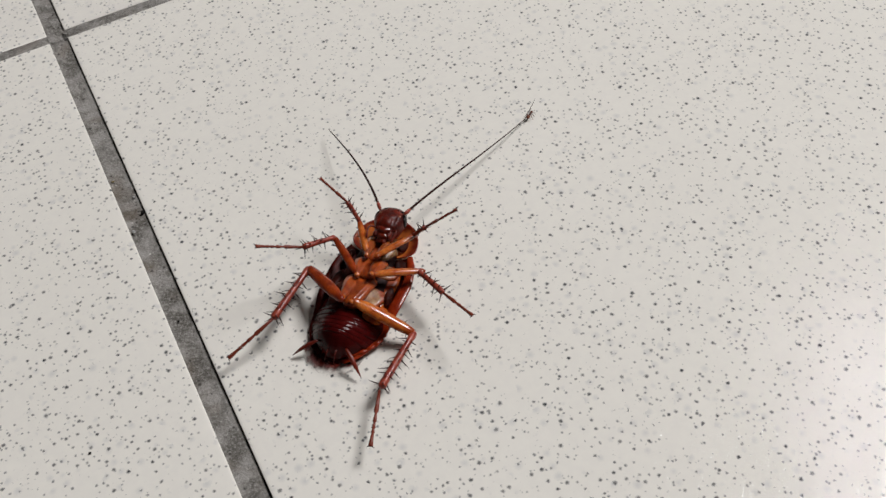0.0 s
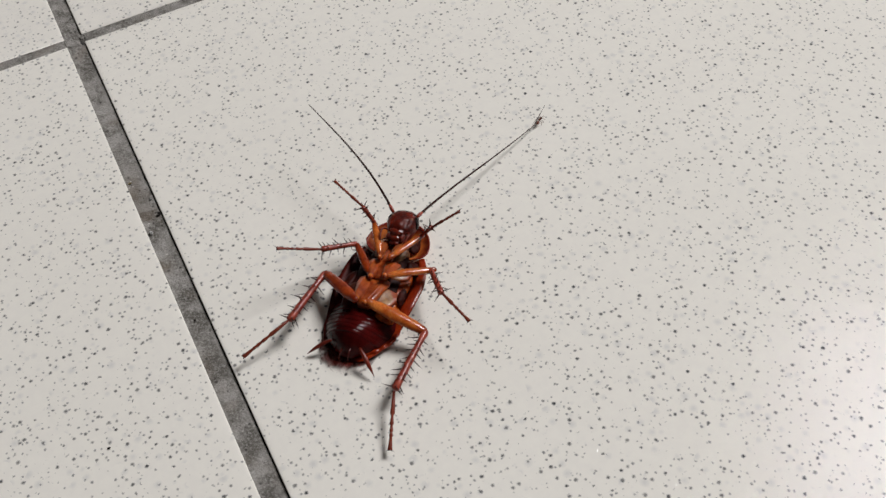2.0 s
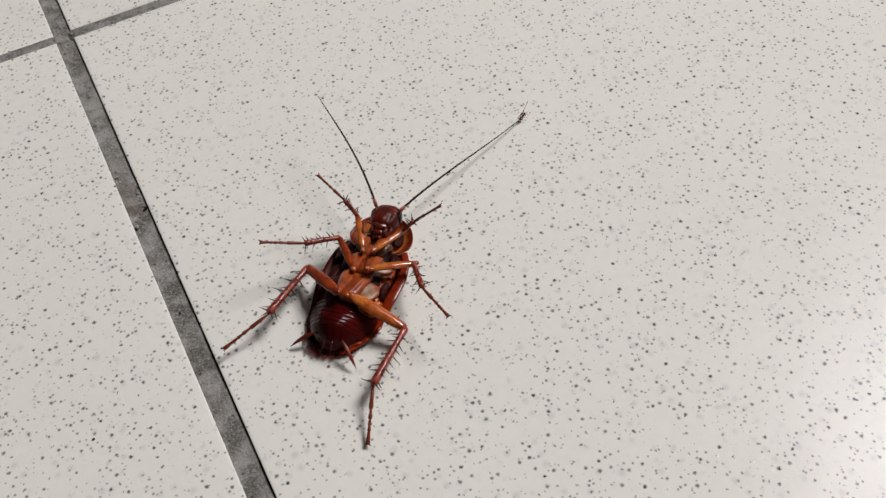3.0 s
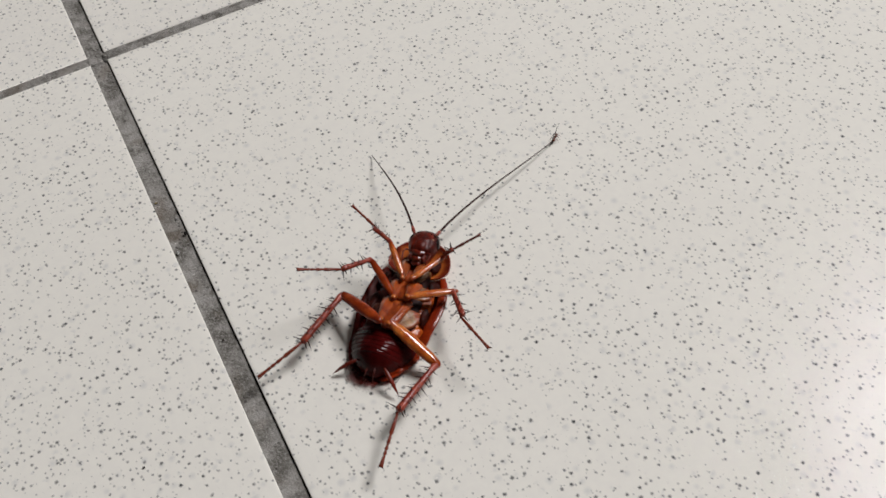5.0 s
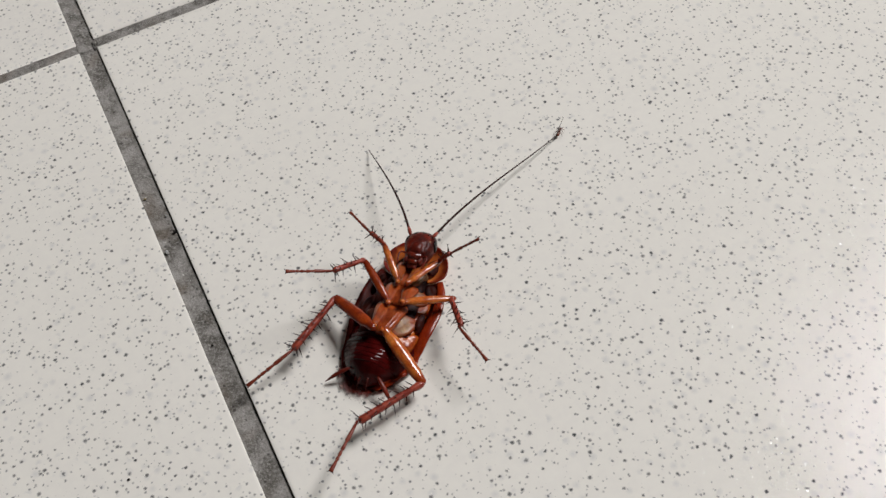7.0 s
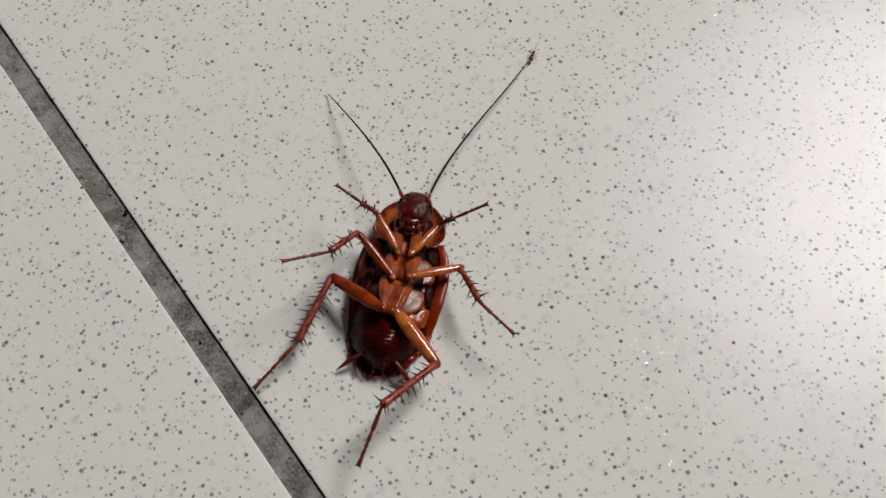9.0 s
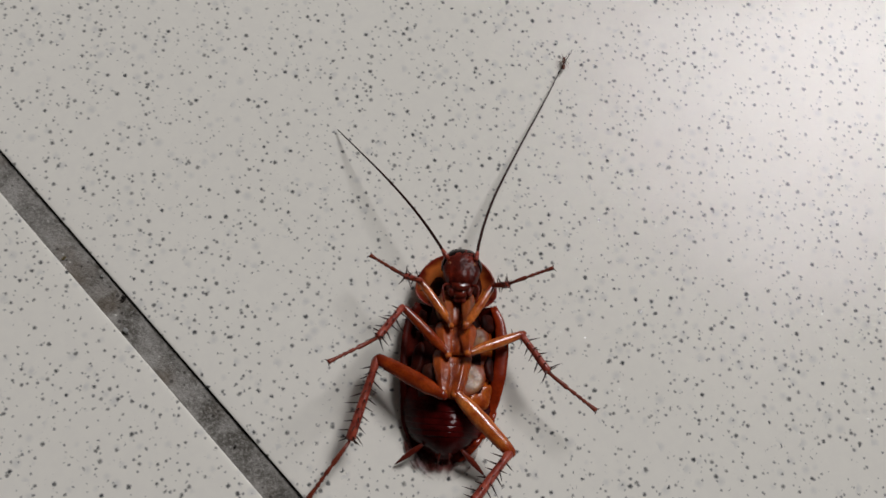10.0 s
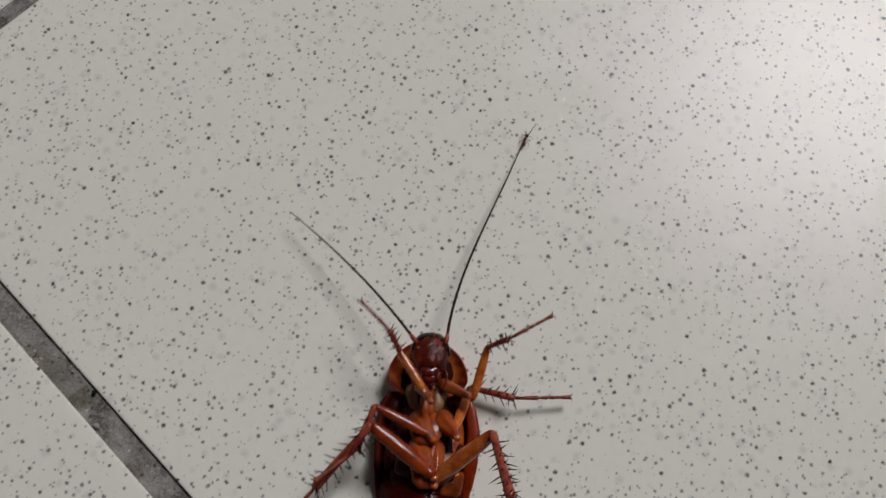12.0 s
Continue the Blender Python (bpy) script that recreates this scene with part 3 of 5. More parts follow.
def leg(parent, which, spine, rng, thigh, words, flank_side):
    coxa_l, femur_l, tibia_l, tarsus_l, thick = LEG_SIZES[which]
    made = {}
    bm = bmesh.new()
    broad = {"fore": 0.55, "middle": 0.78, "hind": 0.84}[which]
    spindle(bm, coxa_l, [(-0.10, 0.7 * broad, 0.2, -0.5), (0.0, 1.35 * broad, 0.42, -0.3), (0.14, 1.75 * broad, 0.58, -0.1), (0.34, 1.72 * broad, 0.64, 0.0), (0.56, 1.42 * broad, 0.64, 0.0), (0.76, 1.08 * broad, 0.6, 0), (0.9, 0.82 * broad, 0.55, 0), (0.98, 0.6 * broad, 0.48, 0), (1.02, 0.25, 0.2, 0)], 20)
    bmesh.ops.subdivide_edges(bm, edges=bm.edges, cuts=1, use_grid_fill=True)
    inner = 0.42 * broad * (1 if flank_side == "left" else -1)
    for v in bm.verts:
        if v.co.z > 0:
            v.co.z += 0.28 * broad * math.exp(-((v.co.x - inner) / 0.3) ** 2) * math.sin(math.pi * min(max(v.co.y / coxa_l, 0), 1)) ** 0.6
    bumpy(bm, 0.06, 0.7, coxa_l)
    made["coxa"] = part("coxa", bm, FORE_HIP if which == "fore" else HIP, parent, "broad amber hip segment", scale=MM)
    bm = bmesh.new()
    bmesh.ops.create_uvsphere(bm, u_segments=16, v_segments=12, radius=1.0)
    bmesh.ops.transform(bm, verts=bm.verts, matrix=Matrix.LocRotScale((0, coxa_l * 0.97, 0.1), None, (0.5 * broad + 0.12, 0.6, 0.48)))
    part("trochanter", bm, AMBER, made["coxa"], "bright amber joint knob", scale=MM)
    bm = bmesh.new()
    w = thick * {"fore": 0.93, "middle": 0.9, "hind": 1.12}[which]
    spindle(bm, femur_l, [(-0.05, 0.25 * w, 0.25 * w, 0), (0.0, 0.6 * w, 0.58 * w, 0), (0.05, 0.70 * w, 0.62 * w, 0.02), (0.10, 0.70 * w, 0.56 * w, 0.03), (0.20, 0.90 * w, 0.64 * w, 0.08), (0.38, 1.0 * w, 0.68 * w, 0.12), (0.6, 0.97 * w, 0.68 * w, 0.13), (0.82, 0.86 * w, 0.62 * w, 0.08), (0.94, 0.74 * w, 0.58 * w, 0.02), (1.0, 0.62 * w, 0.5 * w, 0), (1.04, 0.22 * w, 0.2 * w, 0)], 16)
    bmesh.ops.subdivide_edges(bm, edges=bm.edges, cuts=1, use_grid_fill=True)
    bumpy(bm, 0.05, 0.9, femur_l)
    tall = {"fore": 0.62, "middle": 0.78, "hind": 0.9}[which]
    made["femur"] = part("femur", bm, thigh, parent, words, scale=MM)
    spines(made["femur"], spine, femur_l, 6, 0.45, 0.72 * w, rng, (0, 180, -40), tall * 0.6)
    bm = bmesh.new()
    t = 0.56 * thick
    spindle(bm, tibia_l, [(-0.04, 0.3 * t, 0.3 * t, 0), (0.0, 1.0 * t, 1.0 * t, 0), (0.05, 1.2 * t, 1.15 * t, 0.02), (0.15, 0.95 * t, 0.92 * t, 0.05), (0.5, 1.08 * t, 1.0 * t, 0.10), (0.85, 1.18 * t, 1.08 * t, 0.05), (0.97, 1.25 * t, 1.15 * t, 0), (1.0, 0.7 * t, 0.7 * t, 0)], 12)
    made["tibia"] = part("tibia", bm, RUST, parent, "rust-brown spiny shin segment", scale=MM)
    count = {"fore": 9, "middle": 14, "hind": 24}[which]
    spines(made["tibia"], spine, tibia_l, count, 0.12, 1.05 * t, rng, (20, 165, 80, -20, 200, 110), tall)
    for k in range(4):
        spines(made["tibia"], spine, tibia_l, 1, 0.97, 1.0 * t, rng, (45 + 90 * k,), tall)
    bm = bmesh.new()
    profile, s, r = [], 0.0, 0.35 * thick**0.5
    for share, swell in ((0.42, 1.0), (0.16, 0.9), (0.11, 0.85), (0.08, 0.85), (0.23, 1.0)):
        profile += [(s + 0.004, r * swell * 0.62, r * swell * 0.62, 0), (s + share * 0.45, r * swell * 0.85, r * swell * 0.8, 0), (s + share * 0.92, r * swell * 1.1, r * swell, 0)]
        s += share
    profile += [(0.99, r * 1.15, r * 0.8, 0), (1.0, r * 0.5, r * 0.4, 0)]
    spindle(bm, tarsus_l, profile, 10)
    made["tarsus"] = part("tarsus", bm, TARSUS, parent, "thin jointed brown foot", scale=MM)
    for side in (-1, 1):
        bm = bmesh.new()
        tube(bm, [(0, tarsus_l * 0.97, 0), (side * 0.35, tarsus_l * 0.97 + 0.35, 0.1), (side * 0.62, tarsus_l * 0.97 + 0.42, -0.15)], (0.10, 0.08, 0.02), 6)
        part("claw", bm, SPINE, made["tarsus"], scale=MM)
    return made


def spaced(curve, n):
    """n + 1 points at even steps along a curve."""
    fine = [bezier(curve, i / 120) for i in range(121)]
    run = [0.0]
    for a, b in zip(fine, fine[1:]):
        run.append(run[-1] + (b - a).length)
    out, k = [], 0
    for i in range(n + 1):
        want = run[-1] * i / n
        while k < 119 and run[k + 1] < want:
            k += 1
        out.append(fine[k].lerp(fine[k + 1], min(1, (want - run[k]) / (run[k + 1] - run[k]))))
    return out


BENDS = 14


def antenna(parent, curve, thick, label, tip=0.0):
    """A whip of stiff ringed lengths, each along +y, so that it can bend; with a loose end of tip millimetres."""
    points = spaced(curve, BENDS)
    pieces = []
    for k in range(BENDS + (1 if tip else 0)):
        length = (points[k + 1] - points[k]).length if k < BENDS else tip
        bm = bmesh.new()
        n = 14
        path, radii = [], []
        for i in range(-1, n + 2):
            share = min(1.0, (k + i / n) / BENDS)
            path.append((0, length * i / n, 0))
            radii.append((thick * (1 - share) ** 0.8 + 0.065) * (1.0 + 0.16 * (i % 2)) if k < BENDS else 0.075 - 0.03 * max(i, 0) / n)
        tube(bm, path, radii, 7)
        pieces.append(part("antenna_length", bm, FEELER, parent, label if k == 0 else "", scale=MM))
    bm = bmesh.new()
    tube(bm, [(0, -0.4, 0), (0, 0.2, 0), (0, 0.8, 0), (0, 1.4, 0)], (0.26, 0.36, 0.34, 0.2), 10)
    part("antenna_root", bm, RUST, pieces[0], "red-brown root segment", scale=MM)
    return pieces


def bend(pieces, rows):
    """Keys the lengths of an antenna to lie along one curve after another (millimetres)."""
    lines = []
    for t, curve, *end in rows:
        points = spaced(curve, BENDS)
        lines.append((t, points + [Vector(e) for e in end]))
    for k, piece in enumerate(pieces):
        walk(piece, [(t, aim(p[k], p[k + 1])) for t, p in lines])


def cercus(parent, a, b):
    bm = bmesh.new()
    a, b = Vector(a), Vector(b)
    n = 13
    points = [a.lerp(b, i / n) + Vector((0, 0, 0.35 * math.sin(math.pi * i / n))) for i in range(n + 1)]
    radii = [0.4 * math.sin(math.pi * (0.16 + 0.82 * i / n)) * (1 if i % 2 else 0.9) + 0.03 for i in range(n + 1)]
    tube(bm, points, radii, 10, 0.7)
    return part("tail_feeler", bm, TAIL, parent, "pointed ringed dark brown tail feeler", scale=MM)


CURVE_LEFT = ((-1.82, 13.67, 7.87), (-7.17, 22.21, 7.93), (-14.11, 28.85, 4.7), (-19.96, 35.91, 0.51))
CURVE_RIGHT = ((2.57, 14.28, 7.74), (4.24, 30.44, 1.53), (11.75, 38.64, 3.24), (15.09, 49.46, 0.63))


def cockroach():
    rng = random.Random(7)
    root = new("cockroach")
    root.matrix_world = pose(*BASE, 0, 0, HEADING)
    tagged(root, "red-brown cockroach lying on its back on the tile", "cockroach")
    shield(root)
    for side in (-1, 1):
        forewing(root, side)
    thorax(root)
    abdomen(root)
    membrane(root, ((1.0, -6.6, 5.5), (4.4, -4.6, 4.8), (5.5, -0.9, 3.95), (1.2, -0.9, 5.05)), 0.05)
    membrane(root, ((2.2, -7.2, 4.95), (5.5, -7.2, 3.6), (6.0, -3.2, 3.4), (3.2, -4.4, 4.6)), 0.08, FLANK, "flank", seed=2)
    membrane(root, ((1.0, -5.6, 4.9), (5.6, -4.4, 3.7), (5.6, 5.2, 3.3), (1.0, 5.2, 4.6)), 0.05, FLANK, "flank", seed=4)
    membrane(root, ((-4.6, -4.6, 4.7), (-1.2, -5.0, 5.4), (-1.6, -1.0, 5.3), (-4.4, -1.4, 4.6)), 0.4, CREAM_SHADED, seed=3)
    membrane(root, ((1.6, 0.8, 5.1), (5.2, 2.0, 4.1), (4.9, 4.7, 3.9), (1.7, 4.3, 4.9)), 0.07, seed=5)
    membrane(root, ((-4.6, 2.0, 4.0), (-1.4, 1.2, 4.8), (-1.8, 4.4, 4.7), (-4.4, 4.6, 3.9)), 0.3, CREAM_SHADED, seed=7)
    for side in (-1, 1):
        membrane(root, ((side * 0.9, 4.4, 5.0), (side * 2.6, 5.0, 4.5), (side * 3.4, 8.8, 4.0), (side * 1.2, 9.2, 4.6)), 0.2, TAN, seed=side)
    # third and fourth are dark plates; the rest are pads imitating shaded hollows
    for x, y, z, sx, sy, sz in ((-5.0, -0.9, 3.6, 1.0, 2.9, 0.7), (-4.9, 5.2, 3.2, 0.9, 1.7, 0.7), (5.4, -1.6, 4.0, 0.75, 1.9, 0.4), (4.9, 5.3, 3.5, 1.1, 1.5, 0.35), (-2.9, 10.2, 1.9, 1.3, 2.4, 0.5), (2.9, 11.4, 1.9, 1.0, 1.7, 0.5)):
        bm = bmesh.new()
        bmesh.ops.create_uvsphere(bm, u_segments=18, v_segments=12, radius=1.0)
        tip = math.copysign(1, x)
        bmesh.ops.transform(bm, verts=bm.verts, matrix=Matrix.LocRotScale((x, y, z), Euler((0, radians(tip * 30), radians(tip * 8))), (sx, sy, sz)))
        bumpy(bm, 0.3, 0.9, x + y)
        part("side_shade_plate", bm, CORE, root, "shiny dark plate beside the hip, some added as painted shade", scale=MM)
    membrane(root, ((-1.9, 6.6, 4.2), (2.1, 6.6, 4.2), (1.5, 13.0, 2.9), (-1.2, 13.0, 2.9)), 0.5, TAN, "neck")
    for spans in (((8.9, 0.5, 4.6), (8.0, 1.0, 5.1), (6.5, 1.15, 5.4), (5.0, 1.2, 5.5), (4.0, 0.9, 5.3)), ((5.0, 0.9, 5.0), (4.2, 2.2, 5.3), (2.6, 2.6, 6.0), (1.0, 2.2, 6.3), (-0.2, 1.4, 6.2)), ((0.9, 1.2, 5.1), (0.0, 2.2, 5.6), (-1.6, 2.4, 6.1), (-3.6, 2.1, 6.5), (-5.4, 1.7, 6.8), (-6.4, 0.9, 6.3))):
        bm = bmesh.new()
        loops = [oval((0.15, y, top - 0.9), (1, 0, 0), (0, 0, 1), w, 0.9, 26, 2.6) for y, w, top in spans]
        rings(bm, loops)
        bmesh.ops.subdivide_edges(bm, edges=bm.edges, cuts=1, use_grid_fill=True)
        for v in bm.verts:
            v.co.z -= 0.12 * math.exp(-((v.co.x - 0.15) / 0.4) ** 2)
        bumpy(bm, 0.10, 0.7, spans[0][0])
        part("breast_plate", bm, HIP, root, "red-brown plate between the hips", scale=MM)
    wing_end_shade(root)
    cap = head(root)
    spine = cone_mesh("spine", 2.05, 0.125)
    legs = {}
    for which in ("fore", "middle", "hind"):
        for side in ("left", "right"):
            # left middle and hind thighs get the shade-toned copy of AMBER
            shaded = side == "left" and which != "fore"
            legs[f"{which}_{side}"] = leg(root, which, spine, rng, AMBER_SHADED if shaded else AMBER, "glossy amber thigh segment, toned down for its shaded side" if shaded else "glossy amber thigh segment", side)
    feelers = (
        antenna(root, CURVE_LEFT, 0.155, "long thin dark brown antenna"),
        antenna(root, CURVE_RIGHT, 0.155, "long thin dark antenna gripped by an ant", 4.6),
    )
    cercus(root, (-3.4, -12.5, 2.8), (-7.2, -15.3, 0.7))
    cercus(root, (2.0, -13.0, 3.3), (5.6, -16.2, 1.1))
    for x in (-1.1, 0.4):
        bm = bmesh.new()
        tube(bm, [(x * 0.8, -13.0, 3.1), (x, -14.3, 2.6), (x * 1.1, -15.4, 1.6)], (0.18, 0.12, 0.04), 8, 0.8)
        part("tail_bristle", bm, TAIL, root, "short reddish tail bristle", scale=MM)
    return root, cap, legs, feelers


def ant():
    root = new("ant")
    tagged(root, "tiny dark brown ant gripping the antenna tip", "ant")
    for name, y, z, sx, sy, sz in (("gaster", -0.85, 0.50, 0.34, 0.52, 0.33), ("waist", -0.32, 0.42, 0.10, 0.16, 0.12), ("thorax", 0.10, 0.48, 0.17, 0.36, 0.18), ("head", 0.68, 0.50, 0.28, 0.30, 0.22)):
        bm = bmesh.new()
        bmesh.ops.create_uvsphere(bm, u_segments=12, v_segments=8, radius=1.0)
        bmesh.ops.transform(bm, verts=bm.verts, matrix=Matrix.LocRotScale((0, y, z), None, (sx, sy, sz)))
        part(name, bm, ANT_SKIN, root, scale=MM)
    for side in (-1, 1):
        for y, dy in ((0.28, 0.55), (0.08, 0.0), (-0.1, -0.6)):
            bm = bmesh.new()
            tube(bm, [(side * 0.12, y, 0.42), (side * 0.5, y + dy * 0.5, 0.66), (side * 0.95, y + dy * 1.2, 0.04)], (0.055, 0.045, 0.03), 6)
            part("leg", bm, ANT_SKIN, root, scale=MM)
        bm = bmesh.new()
        tube(bm, [(side * 0.12, 0.9, 0.5), (side * 0.4, 1.15, 0.65), (side * 0.42, 1.55, 0.5)], (0.05, 0.045, 0.03), 6)
        part("antenna", bm, ANT_SKIN, root, scale=MM)
    return root


def crumb(name, at, size, mat, label, category, seed):
    bm = bmesh.new()
    bmesh.ops.create_icosphere(bm, subdivisions=2, radius=1.0)
    for v in bm.verts:
        v.co *= 1.0 + 0.35 * noise.noise(v.co * 1.7 + Vector((seed, 0, 0)))
    bmesh.ops.scale(bm, vec=size, verts=bm.verts)
    low = min(v.co.z for v in bm.verts)
    bmesh.ops.translate(bm, verts=bm.verts, vec=(0, 0, -low))
    ob = part(name, bm, mat, scale=MM)
    ob.location = at
    return tagged(ob, label, category)


# ---- the floor: glazed tiles in a cement bed ----
SIDE, JOINT_X, JOINT_Y, DEEP = 0.300, 0.0041, 0.0029, 0.0010
PITCH_X, PITCH_Y = SIDE + JOINT_X, SIDE + JOINT_Y


def floor():
    x0, x1, y0, y1, _ = ROOM
    bm = bmesh.new()
    box(bm, x0 - 0.05, x1 + 0.05, y0 - 0.05, y1 + 0.05, -0.05, -0.0075)
    base = part("floor", bm, BED, smooth=False)
    tagged(base, "floor of pale speckled glazed tiles with grey joints", "floor", kind="structure")
    # cement joints; the one beside the insect has shrunk from the tile on its right
    bm = bmesh.new()
    first, last = -4, 11
    for i in range(first, last):
        x = i * PITCH_X
        for j in range(-7, 8):
            top = j * PITCH_Y
            crack = 0.00020 if (i, j) == (0, 0) else -0.0002
            n = 150 if (i, j) in ((0, 0), (0, 1)) else 2
            cells = 10 if n > 2 else 1
            grid = []
            for a in range(n + 1):
                row = []
                for b in range(cells + 1):
                    u = b / cells
                    px = x - JOINT_X - 0.0002 + u * (JOINT_X + 0.0002 - crack)
                    py = top - PITCH_Y * (1 - a / n)
                    if n > 2:
                        px += (0.00010 * noise.noise(Vector((py * 420, u * 3, 5)))) * (1 if b == cells else 0)
                        rough_z = 0.00016 * noise.noise(Vector((px * 700, py * 700, 0))) + 0.00007 * noise.noise(Vector((px * 2500, py * 2500, 3)))
                        row.append((px, py, -DEEP * (0.24 + 0.46 * u**0.7) - 0.0001 * math.sin(math.pi * u) + rough_z))
                    else:
                        row.append((px, py, -DEEP))
                grid.append(row)
            sheet(bm, grid, 0.006)
    part("grout", bm, GROUT, base, "mottled grey cement joint, shrunk from one tile edge")
    bm = bmesh.new()
    for j in range(-7, 8):
        y = j * PITCH_Y
        for i in range(first, last):
            left = i * PITCH_X - 0.0001
            near = j == 0 and i in (-1, 0)
            n, cells = (150, 6) if near else (2, 1)
            grid = []
            for b in range(cells + 1):
                row = []
                for a in range(n + 1):
                    px, py = left - 0.0008 + (SIDE + (JOINT_X + 0.0012 if near else 0.0018)) * a / n, y - 0.0002 + (JOINT_Y + 0.0004) * b / cells
                    z = -DEEP * (0.2 if near else 0.3)
                    if near:
                        z += 0.00015 * noise.noise(Vector((px * 700, py * 700, 9))) - 0.0002 * math.sin(math.pi * b / cells)
                    row.append((px, py, z))
                grid.append(row)
            sheet(bm, grid, 0.006)
    part("grout", bm, GROUT, base, "thin grey cement joint")
    # one tile, shared by all
    bm = bmesh.new()
    loops = []
    for inset, z in ((0.0, -0.0074), (0.0, -0.0005), (0.00004, -0.00018), (0.00016, -0.00011), (0.0005, -0.00006), (0.0010, -0.000025), (0.0018, -0.000006), (0.0026, 0.0)):
        a, b = inset, SIDE - inset
        loops.append([(a, a, z), (b, a, z), (b, b, z), (a, b, z)])
    rings(bm, loops)
    bmesh.ops.recalc_face_normals(bm, faces=bm.faces)
    mesh = bpy.data.meshes.new("tile")
    for f in bm.faces:
        f.smooth = f.normal.z < 0.99999 and f.calc_area() < SIDE * 0.01
    bm.to_mesh(mesh)
    bm.free()
    mesh.materials.append(TILE)
    for i in range(-4, 10):
        for j in range(-7, 7):
            t = new("tile", mesh)
            t.parent = base
            t.location = (i * PITCH_X, j * PITCH_Y + JOINT_Y, 0)


room()
ceiling_light()
roach, roach_head, legs, feelers = cockroach()
small_ant = ant()
crumb("crumb", (-0.00055, -0.0611, -0.0006), (0.32, 0.40, 0.36), CRUMB, "tiny black crumb lodged at the tile edge", "crumb", 1)
crumb("crumb", (-0.02297, -0.10704, 0.0), (0.26, 0.2, 0.16), CRUMB, "tiny black crumb on the tile", "crumb", 2)
crumb("chip", (-0.0034, -0.0654, -0.00025), (0.38, 0.5, 0.3), CHIP, "small white chip lying in the joint", "chip", 3)
crumb("chip", (-0.00085, -0.05616, -0.0006), (0.2, 0.26, 0.2), CHIP, "tiny white chip lying in the joint", "chip", 5)
crumb("grain", (-0.00336, -0.05007, -0.0004), (0.42, 0.2, 0.16), STRAW, "tiny straw-yellow grain in the joint", "grain", 6)
crumb("crumb", (-0.00243, -0.0893, -0.0005), (0.2, 0.2, 0.2), CRUMB, "tiny dark grit in the cement joint", "crumb", 4)
floor()


def swing(curve, base, tip):
    """A curve turned as one, so that it runs from base to tip (millimetres)."""
    rest = Vector(curve[3]) - Vector(curve[0])
    turn = rest.rotation_difference(Vector(tip) - Vector(base))
    return tuple(Vector(base) + turn @ (Vector(c) - Vector(curve[0])) for c in curve)


